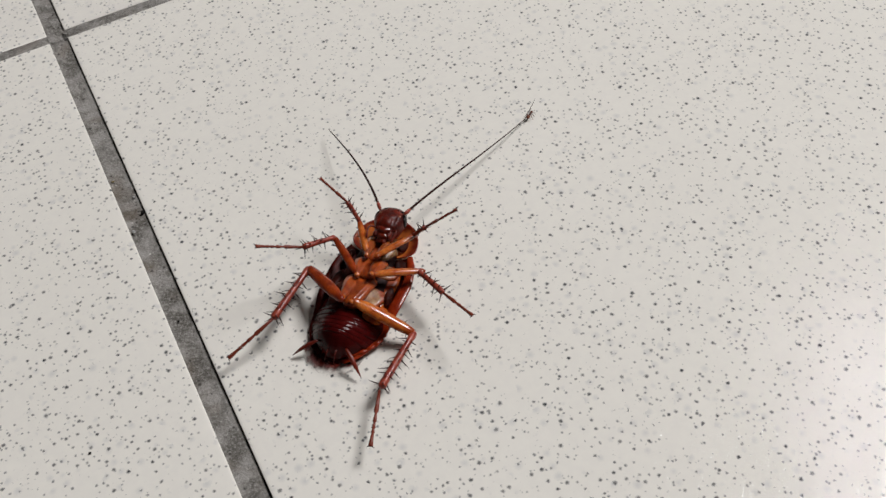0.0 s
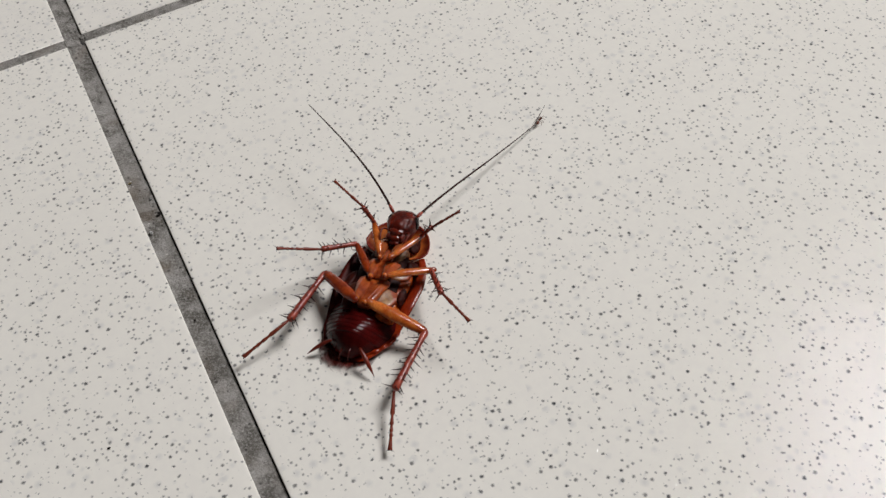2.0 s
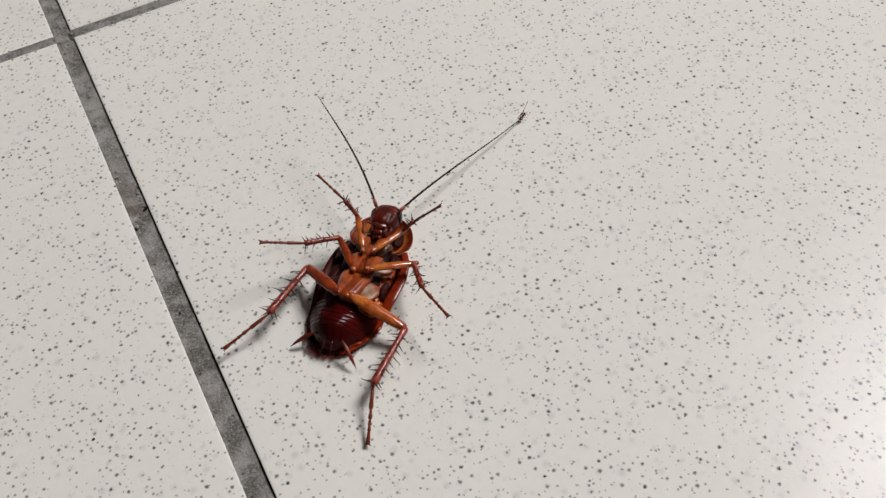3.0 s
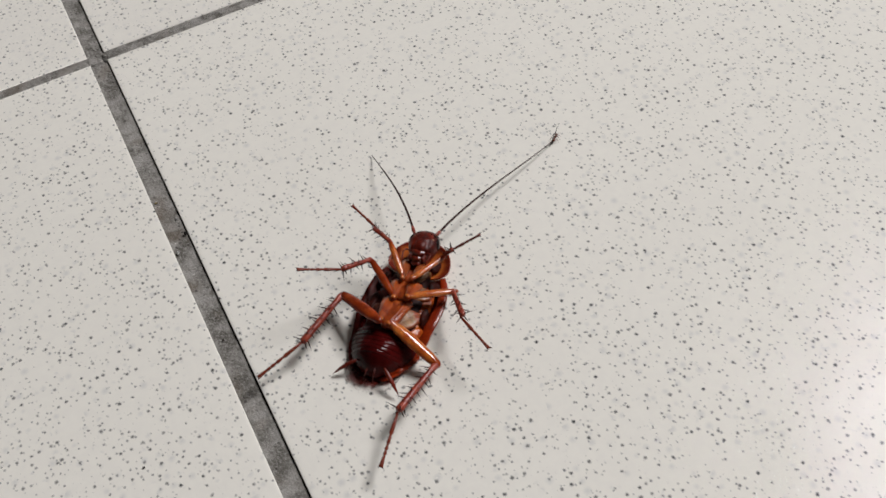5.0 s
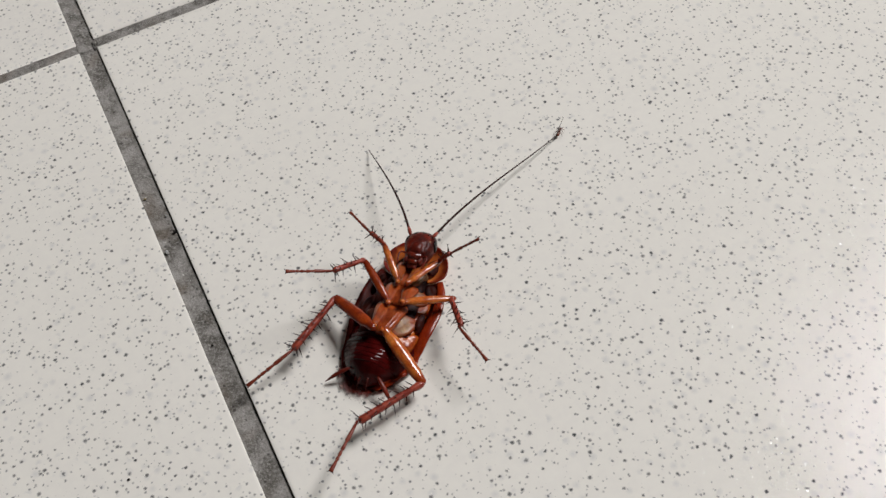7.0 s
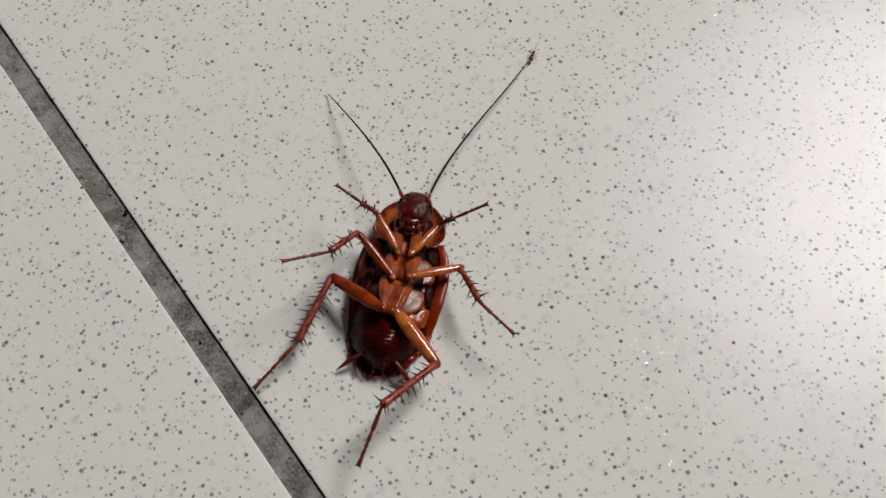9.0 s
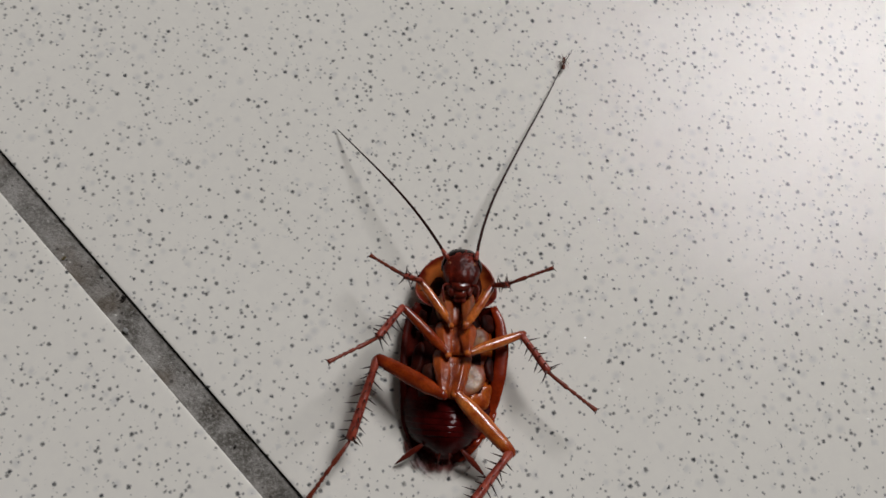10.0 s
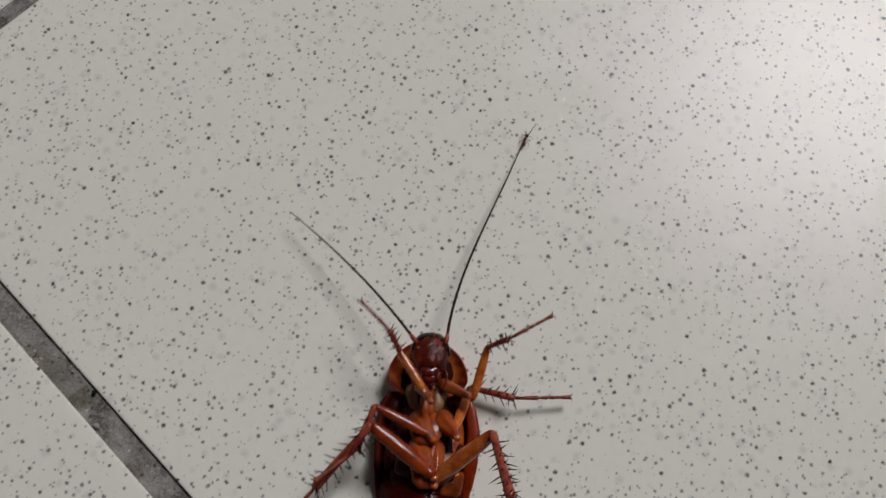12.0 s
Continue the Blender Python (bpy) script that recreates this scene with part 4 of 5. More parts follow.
def motions():
    walk(roach, [(t, pose(*BASE, 0, 0, HEADING) @ pose(x * MM, 0, 0)) for t, x in ((0.0, 0), (11.0, 0), (11.5, 0), (11.8, 1.0), (12.0, 1.6))])
    walk(roach_head, [(t, pose(0.3 * MM + x * MM, (11.6 + y) * MM, (4.95 + z) * MM, tip, 0, turn)) for t, x, y, z, tip, turn in (
        (0.0, 0, 0, 0, 0, 0), (11.0, 0, 0, 0, 0, 0), (11.1, 0.5, 0.2, 0, -6, 0), (11.2, 1.0, 2.2, 0.6, -42, 0), (11.3, 0.5, 2.6, 0.8, -50, 0),
        (11.4, -0.3, 3.3, 0.8, -52, 3), (11.5, -0.9, 3.2, 0.8, -50, 4), (11.6, -0.2, 1.5, 0.3, -18, 2), (11.8, -0.3, 0.7, 0, -3, 0), (12.0, -0.2, 0.8, 0, 0, 0),
    )])
    bend(feelers[0], [(t, swing(CURVE_LEFT, (-1.8, 13.7, 7.9), tip)) for t, tip in (
        (0.0, (-21.7, 34.9, 2.1)), (0.5, (-22.1, 34.5, 3.2)), (1.5, (-25.1, 31.6, 11.4)), (2.0, (-25.6, 31.2, 12.6)), (2.5, (-23.8, 32.8, 13.1)), (4.5, (-20.0, 35.8, 0.5)), (11.0, (-20.0, 36.0, 0.6)),
    )] + [
        (11.1, swing(CURVE_LEFT, (-1.2, 13.5, 7.9), (-18.8, 36.1, 0.5))),
        (11.2, ((0.1, 17.6, 7.8), (-2.0, 26.4, 5.5), (-9.3, 33.1, 3.3), (-14.2, 42.3, 1.0))),
        (11.3, ((-1.0, 17.4, 7.8), (-0.6, 26.2, 6.5), (-3.1, 35.5, 5.1), (-4.0, 45.8, 3.8))),
        (11.4, ((-2.1, 17.7, 7.8), (-0.8, 26.5, 6.1), (-2.1, 36.3, 4.3), (-2.6, 46.8, 2.6))),
        (11.5, ((-2.7, 18.0, 7.8), (-3.2, 26.5, 7.1), (-4.7, 35.5, 6.4), (-5.2, 45.3, 5.7))),
        (11.6, ((-2.6, 15.5, 7.8), (-7.5, 23.6, 7.7), (-14.6, 30.8, 7.5), (-21.6, 38.5, 7.4))),
        (11.8, ((-2.7, 14.6, 7.8), (-7.8, 22.1, 7.2), (-16.2, 27.2, 6.7), (-23.9, 33.4, 6.1))),
        (12.0, ((-2.0, 14.7, 7.8), (-7.4, 22.0, 6.3), (-14.5, 29.0, 4.8), (-22.5, 35.6, 3.3))),
    ])
    bend(feelers[1], [
        (0.0, ((3.1, 13.9, 7.8), (5.6, 25.5, 4.6), (10.6, 35.8, 2.8), (14.8, 49.1, 0.7)), (16.4, 50.7, 4.9)),
        (2.7, ((3.1, 13.9, 7.8), (5.3, 26.8, 4.0), (10.8, 36.4, 2.9), (14.9, 49.2, 0.7)), (16.4, 50.7, 4.9)),
        (4.5, CURVE_RIGHT, (16.2, 50.4, 5.1)),
        (7.7, CURVE_RIGHT, (16.2, 50.4, 5.1)),
        (9.5, ((2.5, 13.9, 7.7), (3.6, 26.5, 2.5), (10.1, 36.3, 3.0), (14.7, 49.0, 0.7)), (16.2, 50.6, 5.0)),
        (11.0, ((2.7, 13.7, 7.7), (4.0, 25.9, 2.5), (10.4, 35.9, 3.0), (14.8, 48.5, 0.7)), (16.2, 50.6, 5.0)),
        (11.1, ((3.3, 13.9, 7.8), (4.6, 30.2, 1.6), (11.9, 38.5, 3.2), (15.1, 49.5, 0.7)), (16.6, 51.0, 4.9)),
        (11.2, ((3.7, 16.9, 7.8), (3.8, 28.2, 5.4), (10.2, 39.3, 3.1), (15.4, 51.7, 0.7)), (17.3, 53.8, 4.3)),
        (11.3, ((2.4, 17.4, 7.8), (3.9, 28.4, 5.4), (10.3, 39.1, 3.1), (15.0, 51.8, 0.7)), (17.0, 55.5, 2.6)),
        (11.4, ((1.6, 17.8, 7.8), (3.5, 28.7, 5.4), (7.9, 40.6, 3.1), (15.2, 51.9, 0.7)), (17.1, 55.0, 3.5)),
        (11.5, ((0.9, 17.3, 7.8), (3.2, 28.4, 5.4), (8.0, 40.4, 3.1), (15.3, 52.2, 0.7)), (17.4, 55.1, 3.6)),
        (11.6, ((1.8, 15.6, 7.8), (3.9, 26.7, 5.4), (9.6, 38.0, 3.1), (15.4, 50.6, 0.7)), (16.8, 52.7, 4.5)),
        (11.8, ((2.1, 15.1, 7.8), (3.4, 26.3, 5.4), (10.1, 37.1, 3.1), (14.4, 50.2, 0.7)), (16.2, 52.0, 4.5)),
        (12.0, ((2.6, 14.7, 7.8), (3.5, 26.0, 5.4), (9.5, 37.2, 3.1), (14.1, 50.2, 0.7)), (15.8, 51.8, 4.7)),
    ])
    walk(small_ant, [(t, pose(0.0759 + x * MM, -0.0779 + y * MM, 0.0003, 0, 0, turn)) for t, x, y, turn in ((0.0, 0, 0, -56), (11.1, 0, 0, -50), (11.3, 0.9, 0.3, -110), (11.5, 0.9, 0.3, -105), (11.6, 0.7, -0.1, -70), (12.0, 0.75, -0.25, -62))])
    walk(legs["fore_left"]["femur"], [
        (0.0, aim((-0.6, 4.1, 6.6), (-4.6, 10.6, 6.8))),
        (2.5, aim((-0.6, 4.1, 6.6), (-4.3, 10.7, 7.2))),
        (4.5, aim((-0.6, 4.1, 6.6), (-4.8, 10.3, 7.8))),
        (5.5, aim((-0.6, 4.1, 6.6), (-5.3, 9.9, 8.3))),
        (7.5, aim((-0.6, 4.1, 6.6), (-5.3, 9.9, 7.8))),
        (9.5, aim((-0.6, 4.1, 6.6), (-5.3, 10.0, 7.6))),
        (10.5, aim((-0.6, 4.1, 6.6), (-5.2, 10.1, 6.6))),
        (11.0, aim((-0.6, 4.1, 6.6), (-5.1, 10.1, 7.7))),
        (11.1, aim((-2.7, 6.3, 7.6), (-5.4, 10.9, 13.1))),
        (11.2, aim((-1.8, 10.7, 7.6), (-2.9, 13.4, 14.6))),
        (11.3, aim((-5.0, 11.5, 7.6), (-5.4, 15.6, 14.0))),
        (11.4, aim((-5.1, 10.6, 7.6), (-9.0, 16.9, 9.3))),
        (11.5, aim((-4.7, 10.6, 7.6), (-9.2, 14.4, 12.4))),
        (11.6, aim((-2.1, 6.8, 7.6), (-7.5, 11.9, 9.0))),
        (11.8, aim((0.5, 6.5, 7.6), (-4.9, 10.9, 4.6))),
        (12.0, aim((0.0, 6.7, 7.6), (-4.2, 13.0, 7.9))),
    ])
    walk(legs["fore_left"]["tibia"], [
        (0.0, aim((-4.6, 10.6, 6.8), (-6.9, 11.7, 10.1))),
        (2.5, aim((-4.3, 10.7, 7.2), (-6.0, 10.6, 11.1))),
        (4.5, aim((-4.8, 10.3, 7.8), (-8.2, 12.0, 9.5))),
        (5.5, aim((-5.3, 9.9, 8.3), (-7.1, 9.0, 12.0))),
        (7.5, aim((-5.3, 9.9, 7.8), (-7.1, 9.3, 11.6))),
        (9.5, aim((-5.3, 10.0, 7.6), (-7.5, 9.5, 11.1))),
        (10.5, aim((-5.2, 10.1, 6.6), (-7.1, 9.4, 10.3))),
        (11.0, aim((-5.1, 10.1, 7.7), (-6.8, 9.0, 11.5))),
        (11.1, aim((-5.4, 10.9, 13.1), (-8.1, 14.1, 13.1))),
        (11.2, aim((-2.9, 13.4, 14.6), (-4.0, 17.3, 15.6))),
        (11.3, aim((-5.4, 15.6, 14.0), (-7.2, 18.5, 16.4))),
        (11.4, aim((-9.0, 16.9, 9.3), (-11.8, 19.8, 10.3))),
        (11.5, aim((-9.2, 14.4, 12.4), (-12.7, 16.5, 11.2))),
        (11.6, aim((-7.5, 11.9, 9.0), (-9.6, 12.1, 12.6))),
        (11.8, aim((-4.9, 10.9, 4.6), (-6.5, 10.6, 8.5))),
        (12.0, aim((-4.2, 13.0, 7.9), (-5.6, 15.3, 11.1))),
    ])
    walk(legs["fore_left"]["tarsus"], [
        (0.0, aim((-6.9, 11.7, 10.1), (-13.3, 14.8, 11.2))),
        (2.5, aim((-6.0, 10.6, 11.1), (-12.3, 13.3, 13.1))),
        (4.5, aim((-8.2, 12.0, 9.5), (-14.3, 15.7, 10.3))),
        (5.5, aim((-7.1, 9.0, 12.0), (-13.4, 12.3, 12.0))),
        (7.5, aim((-7.1, 9.3, 11.6), (-12.7, 13.5, 9.9))),
        (9.5, aim((-7.5, 9.5, 11.1), (-12.7, 13.4, 8.1))),
        (10.5, aim((-7.1, 9.4, 10.3), (-12.9, 12.6, 7.5))),
        (11.0, aim((-6.8, 9.0, 11.5), (-13.1, 11.6, 9.2))),
        (11.1, aim((-8.1, 14.1, 13.1), (-12.5, 19.2, 10.5))),
        (11.2, aim((-4.0, 17.3, 15.6), (-4.4, 24.3, 14.1))),
        (11.3, aim((-7.2, 18.5, 16.4), (-10.6, 23.6, 12.5))),
        (11.4, aim((-11.8, 19.8, 10.3), (-16.4, 25.0, 12.4))),
        (11.5, aim((-12.7, 16.5, 11.2), (-18.4, 20.4, 9.4))),
        (11.6, aim((-9.6, 12.1, 12.6), (-15.1, 15.2, 9.1))),
        (11.8, aim((-6.5, 10.6, 8.5), (-8.7, 12.5, 1.9))),
        (12.0, aim((-5.6, 15.3, 11.1), (-10.3, 20.2, 8.8))),
    ])
    walk(legs["fore_left"]["coxa"], [
        (0.0, aim((-1.7, 9.2, 4.9), (-0.6, 4.1, 6.6))),
        (2.5, aim((-1.7, 9.2, 4.9), (-0.6, 4.1, 6.6))),
        (4.5, aim((-1.7, 9.2, 4.9), (-0.6, 4.1, 6.6))),
        (5.5, aim((-1.7, 9.2, 4.9), (-0.6, 4.1, 6.6))),
        (7.5, aim((-1.7, 9.2, 4.9), (-0.6, 4.1, 6.6))),
        (9.5, aim((-1.7, 9.2, 4.9), (-0.6, 4.1, 6.6))),
        (10.5, aim((-1.7, 9.2, 4.9), (-0.6, 4.1, 6.6))),
        (11.0, aim((-1.7, 9.2, 4.9), (-0.6, 4.1, 6.6))),
        (11.1, aim((-1.7, 9.2, 4.9), (-2.7, 6.3, 7.6))),
        (11.2, aim((-1.7, 9.2, 4.9), (-1.8, 10.7, 7.6))),
        (11.3, aim((-1.7, 9.2, 4.9), (-5.0, 11.5, 7.6))),
        (11.4, aim((-1.7, 9.2, 4.9), (-5.1, 10.6, 7.6))),
        (11.5, aim((-1.7, 9.2, 4.9), (-4.7, 10.6, 7.6))),
        (11.6, aim((-1.7, 9.2, 4.9), (-2.1, 6.8, 7.6))),
        (11.8, aim((-1.7, 9.2, 4.9), (0.5, 6.5, 7.6))),
        (12.0, aim((-1.7, 9.2, 4.9), (0.0, 6.7, 7.6))),
    ])
    walk(legs["fore_right"]["femur"], [
        (0.0, aim((1.4, 3.5, 7.5), (6.1, 9.9, 7.2))),
        (2.5, aim((1.4, 3.5, 7.5), (4.9, 10.2, 6.8))),
        (9.5, aim((1.4, 3.5, 7.5), (5.1, 10.1, 6.6))),
        (10.5, aim((1.4, 3.5, 7.5), (5.2, 10.1, 7.3))),
        (11.0, aim((1.4, 3.5, 7.5), (5.4, 9.5, 9.9))),
        (11.1, aim((5.2, 6.2, 7.6), (8.9, 11.0, 12.2))),
        (11.2, aim((5.3, 10.5, 7.6), (8.6, 14.0, 13.5))),
        (11.3, aim((6.0, 12.0, 7.6), (8.0, 17.6, 12.4))),
        (11.4, aim((5.7, 11.8, 7.6), (7.1, 17.9, 11.9))),
        (11.5, aim((5.9, 11.3, 7.6), (8.5, 15.8, 13.2))),
        (11.6, aim((6.3, 8.0, 7.6), (10.5, 12.9, 11.7))),
        (11.8, aim((6.4, 6.7, 7.6), (9.0, 11.8, 12.6))),
        (12.0, aim((6.8, 6.5, 7.6), (8.6, 13.7, 9.3))),
    ])
    walk(legs["fore_right"]["tibia"], [
        (0.0, aim((6.1, 9.9, 7.2), (8.5, 9.5, 10.7))),
        (2.5, aim((4.9, 10.2, 6.8), (7.2, 10.1, 10.3))),
        (9.5, aim((5.1, 10.1, 6.6), (7.5, 9.9, 10.1))),
        (10.5, aim((5.2, 10.1, 7.3), (6.5, 9.0, 11.1))),
        (11.0, aim((5.4, 9.5, 9.9), (6.5, 9.0, 14.0))),
        (11.1, aim((8.9, 11.0, 12.2), (11.6, 12.3, 15.1))),
        (11.2, aim((8.6, 14.0, 13.5), (10.9, 17.4, 14.4))),
        (11.3, aim((8.0, 17.6, 12.4), (10.3, 19.9, 15.0))),
        (11.4, aim((7.1, 17.9, 11.9), (8.3, 20.0, 15.4))),
        (11.5, aim((8.5, 15.8, 13.2), (11.6, 18.5, 14.0))),
        (11.6, aim((10.5, 12.9, 11.7), (13.8, 13.5, 14.1))),
        (11.8, aim((9.0, 11.8, 12.6), (12.4, 11.6, 15.1))),
        (12.0, aim((8.6, 13.7, 9.3), (11.5, 14.4, 12.3))),
    ])
    walk(legs["fore_right"]["tarsus"], [
        (0.0, aim((8.5, 9.5, 10.7), (13.9, 11.2, 15.1))),
        (2.5, aim((7.2, 10.1, 10.3), (12.3, 10.9, 15.3))),
        (9.5, aim((7.5, 9.9, 10.1), (12.6, 10.7, 15.1))),
        (10.5, aim((6.5, 9.0, 11.1), (13.1, 11.4, 12.5))),
        (11.0, aim((6.5, 9.0, 14.0), (13.0, 11.5, 12.4))),
        (11.1, aim((11.6, 12.3, 15.1), (16.7, 16.8, 12.7))),
        (11.2, aim((10.9, 17.4, 14.4), (13.6, 23.4, 11.5))),
        (11.3, aim((10.3, 19.9, 15.0), (14.1, 25.2, 12.1))),
        (11.4, aim((8.3, 20.0, 15.4), (10.8, 24.9, 10.8))),
        (11.5, aim((11.6, 18.5, 14.0), (17.1, 23.1, 13.4))),
        (11.6, aim((13.8, 13.5, 14.1), (19.9, 16.9, 12.3))),
        (11.8, aim((12.4, 11.6, 15.1), (18.0, 14.5, 11.6))),
        (12.0, aim((11.5, 14.4, 12.3), (17.7, 17.9, 13.0))),
    ])
    walk(legs["fore_right"]["coxa"], [
        (0.0, aim((1.8, 9.2, 4.9), (1.4, 3.5, 7.5))),
        (2.5, aim((1.8, 9.2, 4.9), (1.4, 3.5, 7.5))),
        (9.5, aim((1.8, 9.2, 4.9), (1.4, 3.5, 7.5))),
        (10.5, aim((1.8, 9.2, 4.9), (1.4, 3.5, 7.5))),
        (11.0, aim((1.8, 9.2, 4.9), (1.4, 3.5, 7.5))),
        (11.1, aim((1.8, 9.2, 4.9), (5.2, 6.2, 7.6))),
        (11.2, aim((1.8, 9.2, 4.9), (5.3, 10.5, 7.6))),
        (11.3, aim((1.8, 9.2, 4.9), (6.0, 12.0, 7.6))),
        (11.4, aim((1.8, 9.2, 4.9), (5.7, 11.8, 7.6))),
        (11.5, aim((1.8, 9.2, 4.9), (5.9, 11.3, 7.6))),
        (11.6, aim((1.8, 9.2, 4.9), (6.3, 8.0, 7.6))),
        (11.8, aim((1.8, 9.2, 4.9), (6.4, 6.7, 7.6))),
        (12.0, aim((1.8, 9.2, 4.9), (6.8, 6.5, 7.6))),
    ])
    walk(legs["middle_left"]["femur"], [
        (0.0, aim((-0.7, -0.2, 6.3), (-7.5, 6.0, 6.7))),
        (2.5, aim((-0.7, -0.2, 6.3), (-6.4, 6.8, 4.8))),
        (4.5, aim((-0.7, -0.2, 6.3), (-7.5, 6.0, 6.7))),
        (10.5, aim((-0.7, -0.2, 6.3), (-7.5, 5.8, 8.1))),
        (11.0, aim((-0.7, -0.2, 6.3), (-7.0, 6.4, 7.5))),
        (11.1, aim((-0.7, -0.2, 6.3), (-8.2, 4.9, 7.5))),
        (11.2, aim((-0.7, -0.2, 6.3), (-4.7, 8.0, 7.7))),
        (11.3, aim((-0.7, -0.2, 6.3), (-5.1, 6.4, 10.9))),
        (11.4, aim((-0.7, -0.2, 6.3), (-6.5, 6.4, 9.1))),
        (11.5, aim((-0.7, -0.2, 6.3), (-5.8, 5.9, 10.8))),
        (11.6, aim((1.5, 0.1, 6.3), (-5.8, 4.6, 9.7))),
        (11.8, aim((1.1, 0.6, 6.3), (-7.3, 4.1, 7.4))),
        (12.0, aim((0.8, 1.1, 6.3), (-7.4, 4.9, 7.5))),
    ])
    walk(legs["middle_left"]["tibia"], [
        (0.0, aim((-7.5, 6.0, 6.7), (-10.6, 0.6, 9.5))),
        (2.5, aim((-6.4, 6.8, 4.8), (-11.1, 2.3, 7.0))),
        (4.5, aim((-7.5, 6.0, 6.7), (-10.6, 0.6, 9.5))),
        (10.5, aim((-7.5, 5.8, 8.1), (-10.6, 0.3, 11.1))),
        (11.0, aim((-7.0, 6.4, 7.5), (-10.1, 0.6, 9.8))),
        (11.1, aim((-8.2, 4.9, 7.5), (-12.5, 0.7, 11.0))),
        (11.2, aim((-4.7, 8.0, 7.7), (-11.5, 6.9, 8.3))),
        (11.3, aim((-5.1, 6.4, 10.9), (-11.2, 3.1, 11.2))),
        (11.4, aim((-6.5, 6.4, 9.1), (-13.1, 4.5, 9.7))),
        (11.5, aim((-5.8, 5.9, 10.8), (-12.5, 4.3, 11.4))),
        (11.6, aim((-5.8, 4.6, 9.7), (-12.5, 2.9, 10.3))),
        (11.8, aim((-7.3, 4.1, 7.4), (-11.2, -1.5, 7.4))),
        (12.0, aim((-7.4, 4.9, 7.5), (-9.8, -1.5, 7.0))),
    ])
    walk(legs["middle_left"]["tarsus"], [
        (0.0, aim((-10.6, 0.6, 9.5), (-16.6, -4.1, 13.3))),
        (2.5, aim((-11.1, 2.3, 7.0), (-16.8, -2.5, 11.0))),
        (4.5, aim((-10.6, 0.6, 9.5), (-16.7, -4.1, 13.3))),
        (10.5, aim((-10.6, 0.3, 11.1), (-16.5, -4.2, 15.0))),
        (11.0, aim((-10.1, 0.6, 9.8), (-17.5, -3.6, 9.7))),
        (11.1, aim((-12.5, 0.7, 11.0), (-16.9, -2.7, 4.6))),
        (11.2, aim((-11.5, 6.9, 8.3), (-18.8, 7.0, 3.9))),
        (11.3, aim((-11.2, 3.1, 11.2), (-18.8, -0.5, 12.3))),
        (11.4, aim((-13.1, 4.5, 9.7), (-20.0, 7.2, 13.7))),
        (11.5, aim((-12.5, 4.3, 11.4), (-18.6, 4.2, 17.4))),
        (11.6, aim((-12.5, 2.9, 10.3), (-18.8, 2.6, 16.0))),
        (11.8, aim((-11.2, -1.5, 7.4), (-15.0, -7.1, 12.6))),
        (12.0, aim((-9.8, -1.5, 7.0), (-14.9, -6.4, 11.8))),
    ])
    walk(legs["middle_left"]["coxa"], [
        (0.0, aim((-1.6, 4.7, 4.8), (-0.7, -0.2, 6.3))),
        (2.5, aim((-1.6, 4.7, 4.8), (-0.7, -0.2, 6.3))),
        (4.5, aim((-1.6, 4.7, 4.8), (-0.7, -0.2, 6.3))),
        (10.5, aim((-1.6, 4.7, 4.8), (-0.7, -0.2, 6.3))),
        (11.0, aim((-1.6, 4.7, 4.8), (-0.7, -0.2, 6.3))),
        (11.1, aim((-1.6, 4.7, 4.8), (-0.7, -0.2, 6.3))),
        (11.2, aim((-1.6, 4.7, 4.8), (-0.7, -0.2, 6.3))),
        (11.3, aim((-1.6, 4.7, 4.8), (-0.7, -0.2, 6.3))),
        (11.4, aim((-1.6, 4.7, 4.8), (-0.7, -0.2, 6.3))),
        (11.5, aim((-1.6, 4.7, 4.8), (-0.7, -0.2, 6.3))),
        (11.6, aim((-1.6, 4.7, 4.8), (1.5, 0.1, 6.3))),
        (11.8, aim((-1.6, 4.7, 4.8), (1.1, 0.6, 6.3))),
        (12.0, aim((-1.6, 4.7, 4.8), (0.8, 1.1, 6.3))),
    ])
    walk(legs["middle_right"]["femur"], [
        (0.0, aim((2.0, -0.1, 7.2), (8.9, 3.9, 5.5))),
        (2.5, aim((2.0, -0.1, 7.2), (8.7, 4.5, 5.5))),
        (10.5, aim((2.0, -0.1, 7.2), (9.6, 3.5, 5.5))),
        (11.0, aim((2.0, -0.1, 7.2), (9.4, 3.7, 5.5))),
        (11.1, aim((2.0, -0.1, 7.2), (7.6, 4.3, 12.7))),
        (11.2, aim((2.0, -0.1, 7.2), (7.3, 5.3, 12.0))),
        (11.3, aim((1.4, -0.1, 6.5), (6.4, 7.6, 5.4))),
        (11.4, aim((2.0, 0.6, 6.4), (8.5, 6.9, 5.1))),
        (11.5, aim((1.9, 0.8, 6.4), (6.5, 8.7, 5.2))),
        (11.6, aim((5.1, 1.8, 6.6), (6.7, 9.1, 1.5))),
        (11.8, aim((4.6, 1.7, 6.7), (6.1, 9.7, 3.0))),
        (12.0, aim((4.1, 1.5, 6.8), (6.5, 9.0, 2.3))),
    ])
